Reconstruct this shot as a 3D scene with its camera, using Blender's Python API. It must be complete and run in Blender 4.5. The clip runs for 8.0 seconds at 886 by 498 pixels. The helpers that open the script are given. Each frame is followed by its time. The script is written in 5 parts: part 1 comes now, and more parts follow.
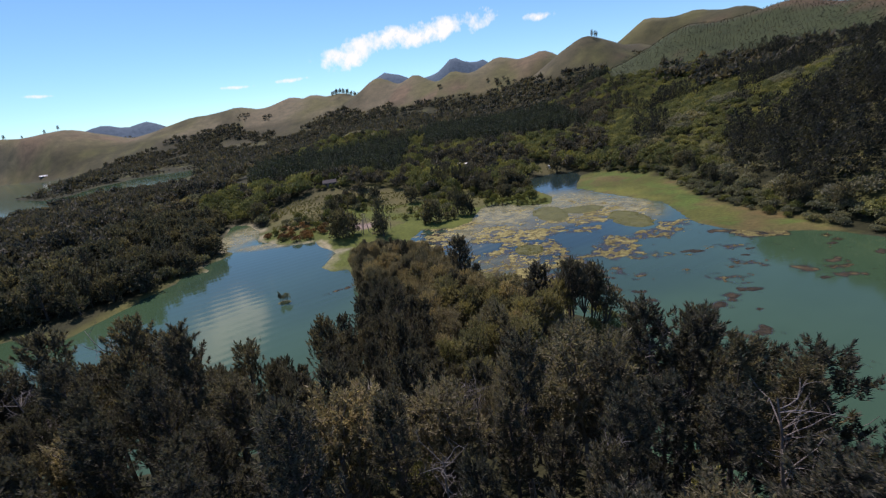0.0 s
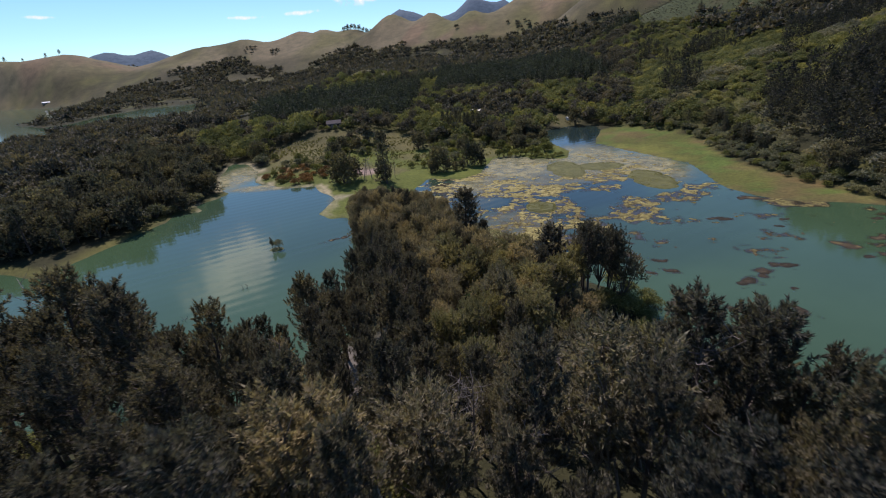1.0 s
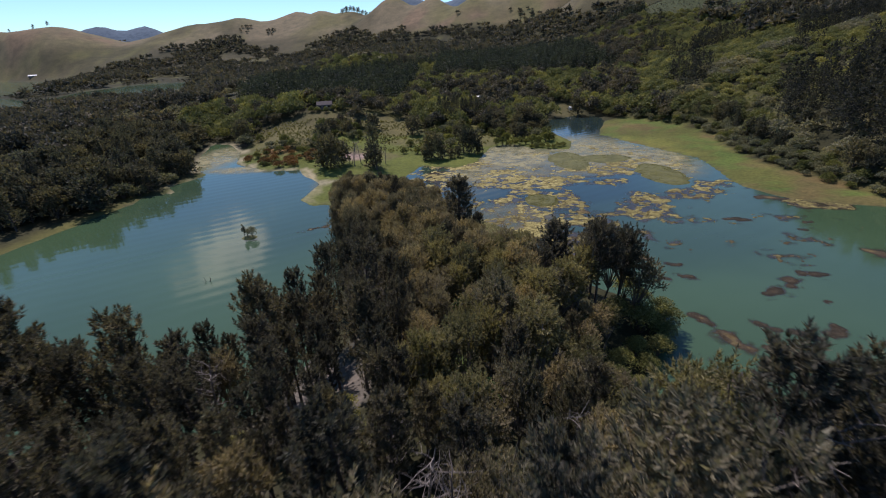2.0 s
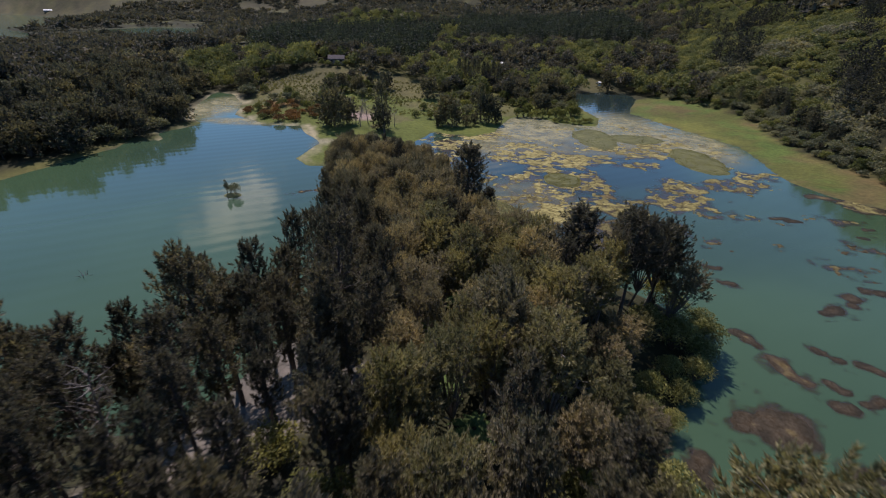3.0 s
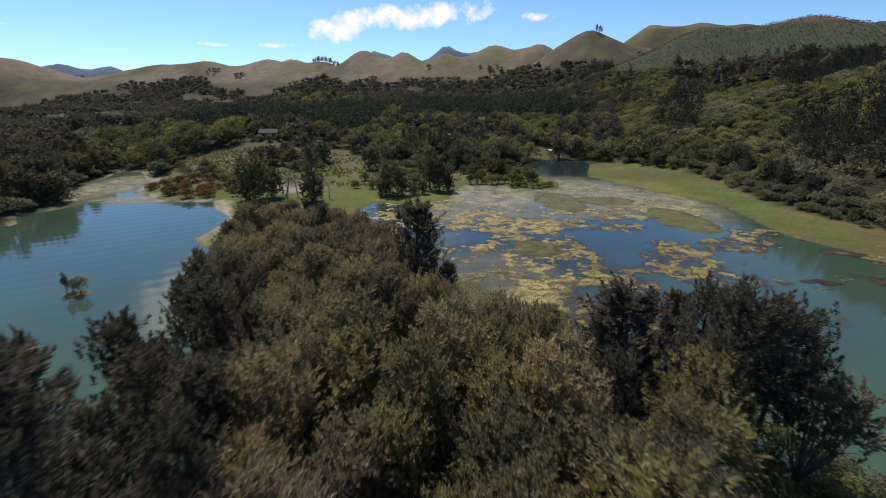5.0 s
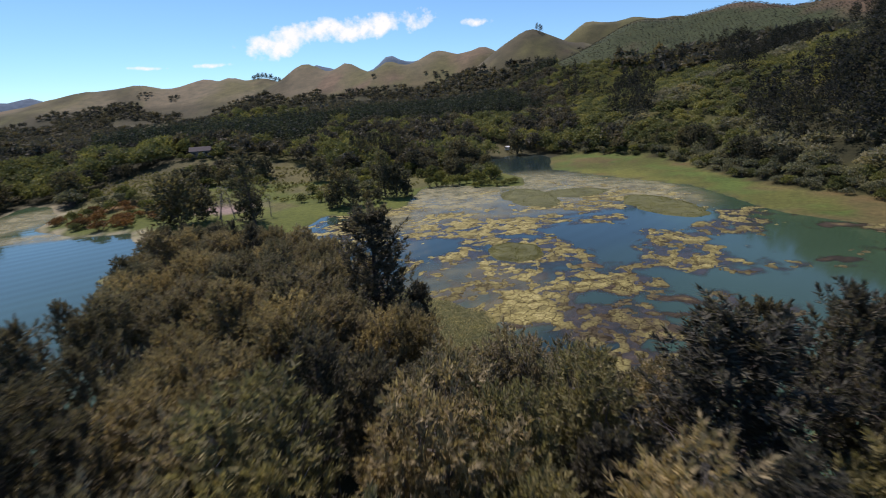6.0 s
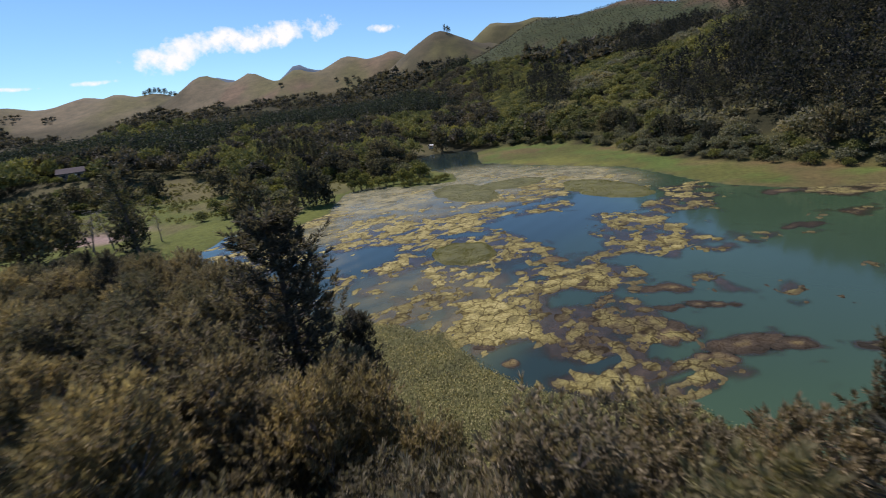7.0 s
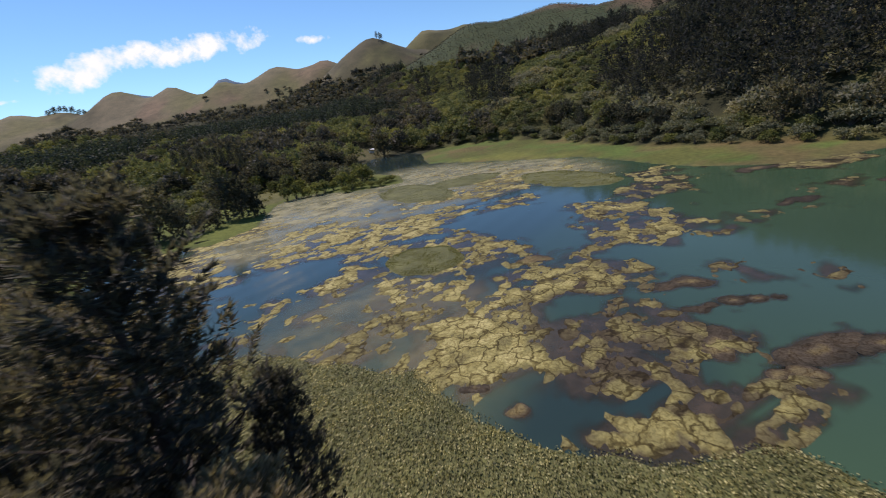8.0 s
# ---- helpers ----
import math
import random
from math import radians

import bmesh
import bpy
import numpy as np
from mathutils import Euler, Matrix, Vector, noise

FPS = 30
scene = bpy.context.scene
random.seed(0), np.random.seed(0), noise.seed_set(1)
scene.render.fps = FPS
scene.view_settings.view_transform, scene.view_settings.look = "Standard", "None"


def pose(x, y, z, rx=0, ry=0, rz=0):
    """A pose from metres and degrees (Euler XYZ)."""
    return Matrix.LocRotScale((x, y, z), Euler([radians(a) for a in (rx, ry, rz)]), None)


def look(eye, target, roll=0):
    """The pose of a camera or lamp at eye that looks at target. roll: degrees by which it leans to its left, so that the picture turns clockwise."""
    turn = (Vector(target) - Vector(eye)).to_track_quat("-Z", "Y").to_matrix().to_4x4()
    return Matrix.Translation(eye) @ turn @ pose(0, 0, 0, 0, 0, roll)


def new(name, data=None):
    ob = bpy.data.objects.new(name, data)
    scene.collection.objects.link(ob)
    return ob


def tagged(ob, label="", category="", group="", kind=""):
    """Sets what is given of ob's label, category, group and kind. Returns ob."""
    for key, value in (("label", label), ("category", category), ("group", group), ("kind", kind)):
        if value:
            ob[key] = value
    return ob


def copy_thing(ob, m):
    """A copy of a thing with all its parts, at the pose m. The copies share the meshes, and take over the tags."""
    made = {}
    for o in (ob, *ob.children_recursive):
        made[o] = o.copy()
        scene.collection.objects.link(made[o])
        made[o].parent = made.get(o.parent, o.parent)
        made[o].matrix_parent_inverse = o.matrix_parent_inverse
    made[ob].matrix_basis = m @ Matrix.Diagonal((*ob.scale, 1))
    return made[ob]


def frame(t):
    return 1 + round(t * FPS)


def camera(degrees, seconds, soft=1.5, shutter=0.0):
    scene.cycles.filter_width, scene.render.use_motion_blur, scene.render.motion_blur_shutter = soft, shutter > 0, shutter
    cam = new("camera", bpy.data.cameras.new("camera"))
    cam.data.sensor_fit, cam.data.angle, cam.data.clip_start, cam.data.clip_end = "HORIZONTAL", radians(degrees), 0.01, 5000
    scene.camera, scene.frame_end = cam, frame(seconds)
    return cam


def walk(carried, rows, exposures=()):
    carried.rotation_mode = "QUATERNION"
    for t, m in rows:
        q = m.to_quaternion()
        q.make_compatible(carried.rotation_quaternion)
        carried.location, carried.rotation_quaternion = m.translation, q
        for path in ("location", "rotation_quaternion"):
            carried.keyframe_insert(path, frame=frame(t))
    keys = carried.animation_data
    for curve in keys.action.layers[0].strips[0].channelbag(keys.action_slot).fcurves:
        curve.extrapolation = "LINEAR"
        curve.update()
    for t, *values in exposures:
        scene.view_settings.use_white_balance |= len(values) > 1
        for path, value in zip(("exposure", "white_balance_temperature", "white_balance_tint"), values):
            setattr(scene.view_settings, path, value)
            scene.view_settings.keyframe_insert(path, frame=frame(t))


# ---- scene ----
cam = camera(90.1, 8.0, 1.0, 0.42)
PATH = [
    (0, (0.629, 0.467, 69.028), (0.559, 2.373, 68.426), -7.4),
    (0.5, (0.888, 6.877, 67.553), (0.786, 8.733, 66.816), -6.6),
    (1, (1.17, 13.515, 65.614), (1.052, 15.341, 64.807), -4.8),
    (2.5, (2.259, 36.498, 57.585), (2.159, 38.283, 56.687), -1.1),
    (3, (2.701, 44.654, 54.438), (2.572, 46.404, 53.478), 1.5),
    (3.5, (2.857, 53.095, 50.972), (2.731, 54.875, 50.069), 2.5),
    (4, (3.006, 61.987, 47.406), (2.923, 63.829, 46.631), 2.6),
    (4.5, (3.108, 70.973, 44.275), (3.081, 72.844, 43.567), 2.0),
    (4.7, (3.082, 74.502, 42.895), (3.092, 76.386, 42.222), 1.4),
    (6, (3.297, 98.922, 35.813), (3.527, 100.813, 35.202), -3.6),
    (6.5, (3.839, 107.693, 33.165), (4.223, 109.56, 32.562), -5.9),
    (7, (4.32, 116.044, 30.735), (4.859, 117.869, 30.12), -6.7),
    (7.5, (5.616, 124.249, 27.991), (6.261, 126.042, 27.383), -8.4),
    (8, (7.514, 132.184, 25.21), (8.28, 133.928, 24.601), -8.7),
]
EXPOSURES = [(0.0, 0.03, 6500, 26), (8.0, 0.03, 6500, 26)]
walk(cam, [(t, look(eye, target, roll)) for t, eye, target, roll in PATH], EXPOSURES)

# ---- daylight: high summer sun ahead of the camera, a little to its left ----
SUN_AZ, SUN_EL = -28.0, 57.0
world = bpy.data.worlds.new("sky")
scene.world = world
world.use_nodes = True
wn = world.node_tree
sky = wn.nodes.new("ShaderNodeTexSky")
sky.sky_type = "NISHITA"
sky.sun_disc = False
sky.sun_elevation, sky.sun_rotation = radians(SUN_EL), radians(SUN_AZ)
sky.altitude, sky.air_density, sky.dust_density, sky.ozone_density = 900, 1.0, 0.0, 3.0
tint = wn.nodes.new("ShaderNodeMix")
tint.data_type, tint.blend_type = "RGBA", "MULTIPLY"
tint.inputs[0].default_value, tint.inputs[7].default_value = 1.0, (0.72, 1.03, 1.12, 1)
wn.links.new(sky.outputs[0], tint.inputs[6])
wn.links.new(tint.outputs[2], wn.nodes["Background"].inputs[0])
wn.nodes["Background"].inputs[1].default_value = 0.12
sun = new("sun", bpy.data.lights.new("sun", "SUN"))
sun.data.energy, sun.data.angle, sun.data.color = 4.9, radians(0.53), (1.0, 0.94, 0.85)
_a, _e = radians(SUN_AZ), radians(SUN_EL)
SUN_DIR = Vector((math.sin(_a) * math.cos(_e), math.cos(_a) * math.cos(_e), math.sin(_e)))
sun.matrix_world = look(SUN_DIR * 900, (0, 0, 0))

# ---- materials ----


def material(name):
    m = bpy.data.materials.new(name)
    m.use_nodes = True
    nt = m.node_tree
    return m, nt, nt.nodes["Principled BSDF"], nt.nodes["Material Output"]


def noise_node(nt, scale, detail=4.0, rough=0.6, coord=None):
    n = nt.nodes.new("ShaderNodeTexNoise")
    n.inputs["Scale"].default_value, n.inputs["Detail"].default_value = scale, detail
    n.inputs["Roughness"].default_value = rough
    if coord is None:
        coord = nt.nodes.new("ShaderNodeNewGeometry").outputs["Position"]
    nt.links.new(coord, n.inputs["Vector"])
    return n.outputs["Fac"]


def ramp_node(nt, fac, stops):
    r = nt.nodes.new("ShaderNodeValToRGB")
    el = r.color_ramp.elements
    while len(el) < len(stops):
        el.new(0.5)
    for e, (p, c) in zip(el, stops):
        e.position, e.color = p, (*c, 1)
    nt.links.new(fac, r.inputs[0])
    return r.outputs[0]


def mix_node(nt, a, b, fac, mode="MIX"):
    m = nt.nodes.new("ShaderNodeMix")
    m.data_type, m.blend_type = "RGBA", mode
    for value, slot in ((fac, m.inputs[0]), (a, m.inputs[6]), (b, m.inputs[7])):
        if isinstance(value, (int, float)):
            slot.default_value = value
        elif isinstance(value, tuple):
            slot.default_value = (*value, 1)
        else:
            nt.links.new(value, slot)
    return m.outputs[2]


def math_node(nt, op, a, b=0.0, clamp=False):
    m = nt.nodes.new("ShaderNodeMath")
    m.operation, m.use_clamp = op, clamp
    for value, slot in ((a, m.inputs[0]), (b, m.inputs[1])):
        if isinstance(value, (int, float)):
            slot.default_value = value
        else:
            nt.links.new(value, slot)
    return m.outputs[0]


def bump_node(nt, height, strength, distance, shader):
    b = nt.nodes.new("ShaderNodeBump")
    b.inputs["Strength"].default_value, b.inputs["Distance"].default_value = strength, distance
    nt.links.new(height, b.inputs["Height"])
    nt.links.new(b.outputs[0], shader.inputs["Normal"])


def leaf_material(name, dark, mid, light, glow=0.35, patch=0.11, gloss=0.10, spread=0.5, joined_up=False):
    """Foliage: each leaf differs, whole crowns differ, and some light comes through."""
    m, nt, p, out = material(name)
    geo = nt.nodes.new("ShaderNodeNewGeometry")
    dark, light = [tuple(spread * a + (1 - spread) * b for a, b in zip(c, mid)) for c in (dark, light)]
    leaf = ramp_node(nt, geo.outputs["Random Per Island"], [(0.0, dark), (0.6, mid), (1.0, light)])
    tone = ramp_node(nt, noise_node(nt, patch, 3.0, 0.6), [(0.3, (0.55, 0.6, 0.6)), (0.5, (1, 1, 1)), (0.72, (1.4, 1.34, 1.16))])
    if joined_up:
        info = nt.nodes.new("ShaderNodeAttribute")
        info.attribute_name = "own"
        own = ramp_node(nt, info.outputs["Fac"], [(0.0, (0.58, 0.64, 0.68)), (0.5, (1, 1, 1)), (1.0, (1.5, 1.36, 1.05))])
    else:
        info = nt.nodes.new("ShaderNodeObjectInfo")
        own = ramp_node(nt, info.outputs["Random"], [(0.0, (0.7, 0.76, 0.8)), (0.5, (1, 1, 1)), (1.0, (1.26, 1.2, 1.0))])
    col = mix_node(nt, mix_node(nt, leaf, tone, 1.0, "MULTIPLY"), own, 1.0, "MULTIPLY")
    nt.links.new(col, p.inputs["Base Color"])
    p.inputs["Roughness"].default_value, p.inputs["Specular IOR Level"].default_value = 0.65, gloss
    tr = nt.nodes.new("ShaderNodeBsdfTranslucent")
    nt.links.new(mix_node(nt, col, (1.25, 1.25, 0.78), 1.0, "MULTIPLY"), tr.inputs[0])
    mx = nt.nodes.new("ShaderNodeMixShader")
    mx.inputs[0].default_value = glow
    nt.links.new(p.outputs[0], mx.inputs[1])
    nt.links.new(tr.outputs[0], mx.inputs[2])
    nt.links.new(mx.outputs[0], out.inputs[0])
    return m


def plain_material(name, low, high, scale, rough=0.85, bump=0.4, fine=None):
    """Two-scale mottled surface."""
    m, nt, p, out = material(name)
    coarse = noise_node(nt, scale, 5.0, 0.65)
    grain = noise_node(nt, fine or scale * 9, 3.0, 0.6)
    c = ramp_node(nt, coarse, [(0.3, low), (0.7, high)])
    c = mix_node(nt, c, ramp_node(nt, grain, [(0.25, (0.62, 0.62, 0.62)), (0.75, (1.25, 1.25, 1.25))]), 1.0, "MULTIPLY")
    nt.links.new(c, p.inputs["Base Color"])
    p.inputs["Roughness"].default_value = rough
    bump_node(nt, grain, bump, 0.3 / scale * 0.1, p)
    return m


M_PINE = leaf_material("pine_needles", (0.046, 0.045, 0.039), (0.110, 0.103, 0.084), (0.215, 0.20, 0.142), 0.34, 0.16, 0.1, 0.75)
M_FIR = leaf_material("fir_needles", (0.036, 0.038, 0.031), (0.088, 0.090, 0.068), (0.175, 0.172, 0.115), 0.32, 0.09, 0.1, 0.7)
M_TEA = leaf_material("tea_tree_leaves", (0.100, 0.085, 0.058), (0.255, 0.218, 0.146), (0.38, 0.33, 0.225), 0.38, 0.16, 0.1, 0.7)
M_OLIVE = leaf_material("olive_tree_leaves", (0.074, 0.069, 0.040), (0.205, 0.192, 0.108), (0.31, 0.29, 0.165), 0.40, 0.16, 0.1, 0.7)
M_BROAD = leaf_material("broad_leaves", (0.052, 0.064, 0.024), (0.118, 0.130, 0.050), (0.22, 0.225, 0.092), 0.38, 0.09, 0.1, 0.7)
M_DARK = leaf_material("dark_bush_leaves", (0.044, 0.046, 0.036), (0.112, 0.106, 0.078), (0.20, 0.192, 0.12), 0.34, 0.09, 0.1, 0.7)
M_GREY = leaf_material("grey_bush_leaves", (0.070, 0.075, 0.050), (0.158, 0.162, 0.102), (0.28, 0.275, 0.175), 0.34, 0.09, 0.1, 0.7)
W_FIR = leaf_material("hillside_needles", (0.017, 0.020, 0.020), (0.033, 0.037, 0.036), (0.056, 0.060, 0.050), 0.42, 0.03, 0.1, 0.3, True)
W_SPAR = leaf_material("plantation_needles", (0.018, 0.026, 0.021), (0.042, 0.054, 0.040), (0.082, 0.096, 0.062), 0.25, 0.03, 0.1, 0.75, True)
W_GREY = leaf_material("scrub_leaves", (0.066, 0.070, 0.050), (0.165, 0.163, 0.114), (0.28, 0.275, 0.185), 0.40, 0.03, 0.1, 0.22, True)
W_DARK = leaf_material("wood_leaves", (0.034, 0.037, 0.030), (0.086, 0.081, 0.064), (0.155, 0.15, 0.10), 0.28, 0.03, 0.1, 0.25, True)
W_BROAD = leaf_material("valley_leaves", (0.064, 0.072, 0.029), (0.154, 0.163, 0.066), (0.28, 0.275, 0.122), 0.30, 0.03, 0.1, 0.25, True)
M_RUST = leaf_material("rusty_bush_leaves", (0.070, 0.045, 0.020), (0.160, 0.090, 0.040), (0.250, 0.140, 0.070), 0.3)
M_FERN = leaf_material("fern_fronds", (0.060, 0.100, 0.030), (0.130, 0.190, 0.060), (0.240, 0.300, 0.100), 0.4)
M_LILY = leaf_material("lily_leaves", (0.045, 0.048, 0.016), (0.17, 0.162, 0.055), (0.42, 0.39, 0.19), 0.3, 0.25, 0.3, 1.0)
M_REED = leaf_material("reed_blades", (0.07, 0.073, 0.020), (0.145, 0.145, 0.042), (0.23, 0.22, 0.075), 0.35, 0.06)
M_SHRUB = leaf_material("bright_shrub_leaves", (0.080, 0.085, 0.032), (0.190, 0.192, 0.075), (0.35, 0.34, 0.15), 0.40, 0.16, 0.1, 0.75)
M_BARK = plain_material("bark", (0.045, 0.038, 0.032), (0.13, 0.11, 0.095), 1.6)
M_STEM = plain_material("tea_tree_bark", (0.10, 0.088, 0.075), (0.26, 0.235, 0.205), 1.8)
M_DEAD = plain_material("dead_wood", (0.12, 0.105, 0.095), (0.28, 0.25, 0.23), 2.0)
M_ROOF = plain_material("painted_roofing", (0.036, 0.031, 0.033), (0.062, 0.054, 0.057), 0.8, 0.9, 0.1)
M_WALL = plain_material("painted_boards", (0.12, 0.105, 0.10), (0.19, 0.17, 0.16), 0.7, 0.7, 0.1)
M_WHITE = plain_material("white_paint", (0.72, 0.72, 0.7), (0.85, 0.85, 0.83), 0.7, 0.6, 0.1)
M_PANE, _nt, _p, _o = material("window_glass")
_p.inputs["Base Color"].default_value, _p.inputs["Roughness"].default_value = (0.02, 0.025, 0.03, 1), 0.05


def ground_material():
    """The cover of each place (pasture, wood floor, marsh, mud, painted haze on the farthest hills) is an attribute;
    grain, tussocks and relief come on top.
    """
    m, nt, p, out = material("ground")
    at = nt.nodes.new("ShaderNodeAttribute")
    at.attribute_name = "cover"
    a = noise_node(nt, 0.035, 6.0, 0.65)
    b = noise_node(nt, 0.6, 5.0, 0.7)
    c = mix_node(nt, at.outputs["Color"], ramp_node(nt, a, [(0.3, (0.72, 0.76, 0.75)), (0.7, (1.25, 1.2, 1.15))]), 1.0, "MULTIPLY")
    c = mix_node(nt, c, ramp_node(nt, b, [(0.25, (0.6, 0.62, 0.6)), (0.75, (1.35, 1.3, 1.25))]), 1.0, "MULTIPLY")
    nt.links.new(c, p.inputs["Base Color"])
    p.inputs["Roughness"].default_value = 0.95
    p.inputs["Specular IOR Level"].default_value = 0.15
    bump_node(nt, b, 0.7, 0.5, p)
    return m


def water_material():
    """Murky green open water; dark and clear over the weed beds, by an attribute."""
    m, nt, p, out = material("lake_water")
    big = noise_node(nt, 0.018, 3.0, 0.55)
    c = ramp_node(nt, big, [(0.3, (0.036, 0.070, 0.036)), (0.7, (0.048, 0.090, 0.047))])
    at = nt.nodes.new("ShaderNodeAttribute")
    at.attribute_name = "clear"
    c = mix_node(nt, c, (0.016, 0.030, 0.030), at.outputs["Fac"])
    nt.links.new(c, p.inputs["Base Color"])
    p.inputs["Roughness"].default_value = 0.08
    p.inputs["IOR"].default_value = 1.33
    rip = noise_node(nt, 0.9, 4.0, 0.6)
    swell = nt.nodes.new("ShaderNodeTexWave")
    swell.inputs["Scale"].default_value, swell.inputs["Distortion"].default_value = 0.055, 3.0
    swell.inputs["Detail"].default_value, swell.inputs["Detail Scale"].default_value = 2.0, 0.6
    spin = nt.nodes.new("ShaderNodeMapping")
    spin.inputs["Rotation"].default_value = (0, 0, radians(58))
    nt.links.new(nt.nodes.new("ShaderNodeNewGeometry").outputs["Position"], spin.inputs[0])
    nt.links.new(spin.outputs[0], swell.inputs[0])
    both = math_node(nt, "ADD", math_node(nt, "MULTIPLY", rip, 0.4), swell.outputs["Fac"])
    bump_node(nt, both, 0.038, 0.35, p)
    return m


def mat_material(name, stops, scale=0.5, crack=0.55):
    """Floating algae: dry yellow crust, brown wet parts, a net of cracks."""
    m, nt, p, out = material(name)
    pos = nt.nodes.new("ShaderNodeNewGeometry").outputs["Position"]
    tone = noise_node(nt, 0.13, 6.0, 0.7, pos)
    at = nt.nodes.new("ShaderNodeAttribute")
    at.attribute_name = "dry"
    t = math_node(nt, "ADD", math_node(nt, "MULTIPLY", tone, 0.55), math_node(nt, "MULTIPLY", at.outputs["Fac"], 0.6), True)
    c = ramp_node(nt, t, stops)
    vor = nt.nodes.new("ShaderNodeTexVoronoi")
    vor.feature = "DISTANCE_TO_EDGE"
    vor.inputs["Scale"].default_value = scale
    warp = nt.nodes.new("ShaderNodeTexNoise")
    warp.inputs["Scale"].default_value = 0.7
    nt.links.new(pos, warp.inputs["Vector"])
    shift = nt.nodes.new("ShaderNodeVectorMath")
    shift.operation = "MULTIPLY_ADD"
    shift.inputs[1].default_value = (2.6, 2.6, 0)
    nt.links.new(warp.outputs["Color"], shift.inputs[0])
    nt.links.new(pos, shift.inputs[2])
    nt.links.new(shift.outputs[0], vor.inputs["Vector"])
    warp.inputs["Detail"].default_value = 4.0
    net = ramp_node(nt, vor.outputs["Distance"], [(0.0, (crack, crack * 0.9, crack * 0.8)), (0.03, (crack * 1.5, crack * 1.4, crack * 1.2)), (0.06, (1, 1, 1))])
    small = nt.nodes.new("ShaderNodeTexVoronoi")
    small.feature = "DISTANCE_TO_EDGE"
    small.inputs["Scale"].default_value = scale * 2.9
    nt.links.new(shift.outputs[0], small.inputs["Vector"])
    net = mix_node(nt, net, ramp_node(nt, small.outputs["Distance"], [(0.0, (0.62, 0.58, 0.52)), (0.12, (1, 1, 1))]), 1.0, "MULTIPLY")
    fine = ramp_node(nt, noise_node(nt, 3.2, 6.0, 0.85, pos), [(0.32, (0.45, 0.42, 0.37)), (0.5, (1.0, 1.0, 1.0)), (0.68, (1.4, 1.38, 1.28))])
    c = mix_node(nt, mix_node(nt, c, net, 1.0, "MULTIPLY"), fine, 1.0, "MULTIPLY")
    nt.links.new(c, p.inputs["Base Color"])
    p.inputs["Roughness"].default_value, p.inputs["Specular IOR Level"].default_value = 0.9, 0.15
    bump_node(nt, vor.outputs["Distance"], 0.5, 0.12, p)
    return m


M_GROUND = ground_material()
M_WATER = water_material()
M_ALGAE = mat_material("floating_algae", [(0.20, (0.046, 0.036, 0.024)), (0.40, (0.092, 0.078, 0.038)), (0.62, (0.162, 0.146, 0.058)), (0.78, (0.235, 0.21, 0.078)), (0.95, (0.36, 0.325, 0.14))], 0.40, 0.30)
M_WEED = mat_material("drowned_weed", [(0.15, (0.018, 0.019, 0.015)), (0.45, (0.036, 0.031, 0.022)), (0.7, (0.066, 0.053, 0.036)), (0.95, (0.19, 0.155, 0.066))], 0.8)

# ---- numeric helpers ----


def hash01(i, j, seed):
    h = (i.astype(np.int64) * 374761393 + j.astype(np.int64) * 668265263 + seed * 974634777) & 0xFFFFFFFF
    h = ((h ^ (h >> 13)) * 1274126177) & 0xFFFFFFFF
    return ((h ^ (h >> 16)) & 0xFFFF) / 65535.0


def vnoise(x, y, size, seed=0):
    u, v = np.asarray(x, float) / size, np.asarray(y, float) / size
    i, j = np.floor(u), np.floor(v)
    a, b = u - i, v - j
    a, b = a * a * (3 - 2 * a), b * b * (3 - 2 * b)
    return (hash01(i, j, seed) * (1 - a) + hash01(i + 1, j, seed) * a) * (1 - b) + (hash01(i, j + 1, seed) * (1 - a) + hash01(i + 1, j + 1, seed) * a) * b


def fbm(x, y, size, octaves=4, seed=0):
    """Fractal value noise, about -1 to 1."""
    total, amp, norm = 0.0, 1.0, 0.0
    for k in range(octaves):
        total = total + amp * (vnoise(x, y, size / 2**k, seed + 17 * k) * 2 - 1)
        norm += amp
        amp *= 0.5
    return total / norm


def sstep(v, a, b):
    t = np.clip((v - a) / (b - a), 0, 1)
    return t * t * (3 - 2 * t)


def inside(x, y, poly):
    """Signed distance to a closed outline, positive inside."""
    x, y = np.asarray(x, float), np.asarray(y, float)
    best, odd = np.full(x.shape, 1e9), np.zeros(x.shape, bool)
    for (x0, y0), (x1, y1) in zip(poly, poly[1:] + poly[:1]):
        ex, ey = x1 - x0, y1 - y0
        t = np.clip(((x - x0) * ex + (y - y0) * ey) / (ex * ex + ey * ey), 0, 1)
        best = np.minimum(best, (x - x0 - t * ex) ** 2 + (y - y0 - t * ey) ** 2)
        if y0 != y1:
            odd ^= ((y0 > y) != (y1 > y)) & (x < (x1 - x0) * (y - y0) / (y1 - y0) + x0)
    return np.sqrt(best) * np.where(odd, 1, -1)


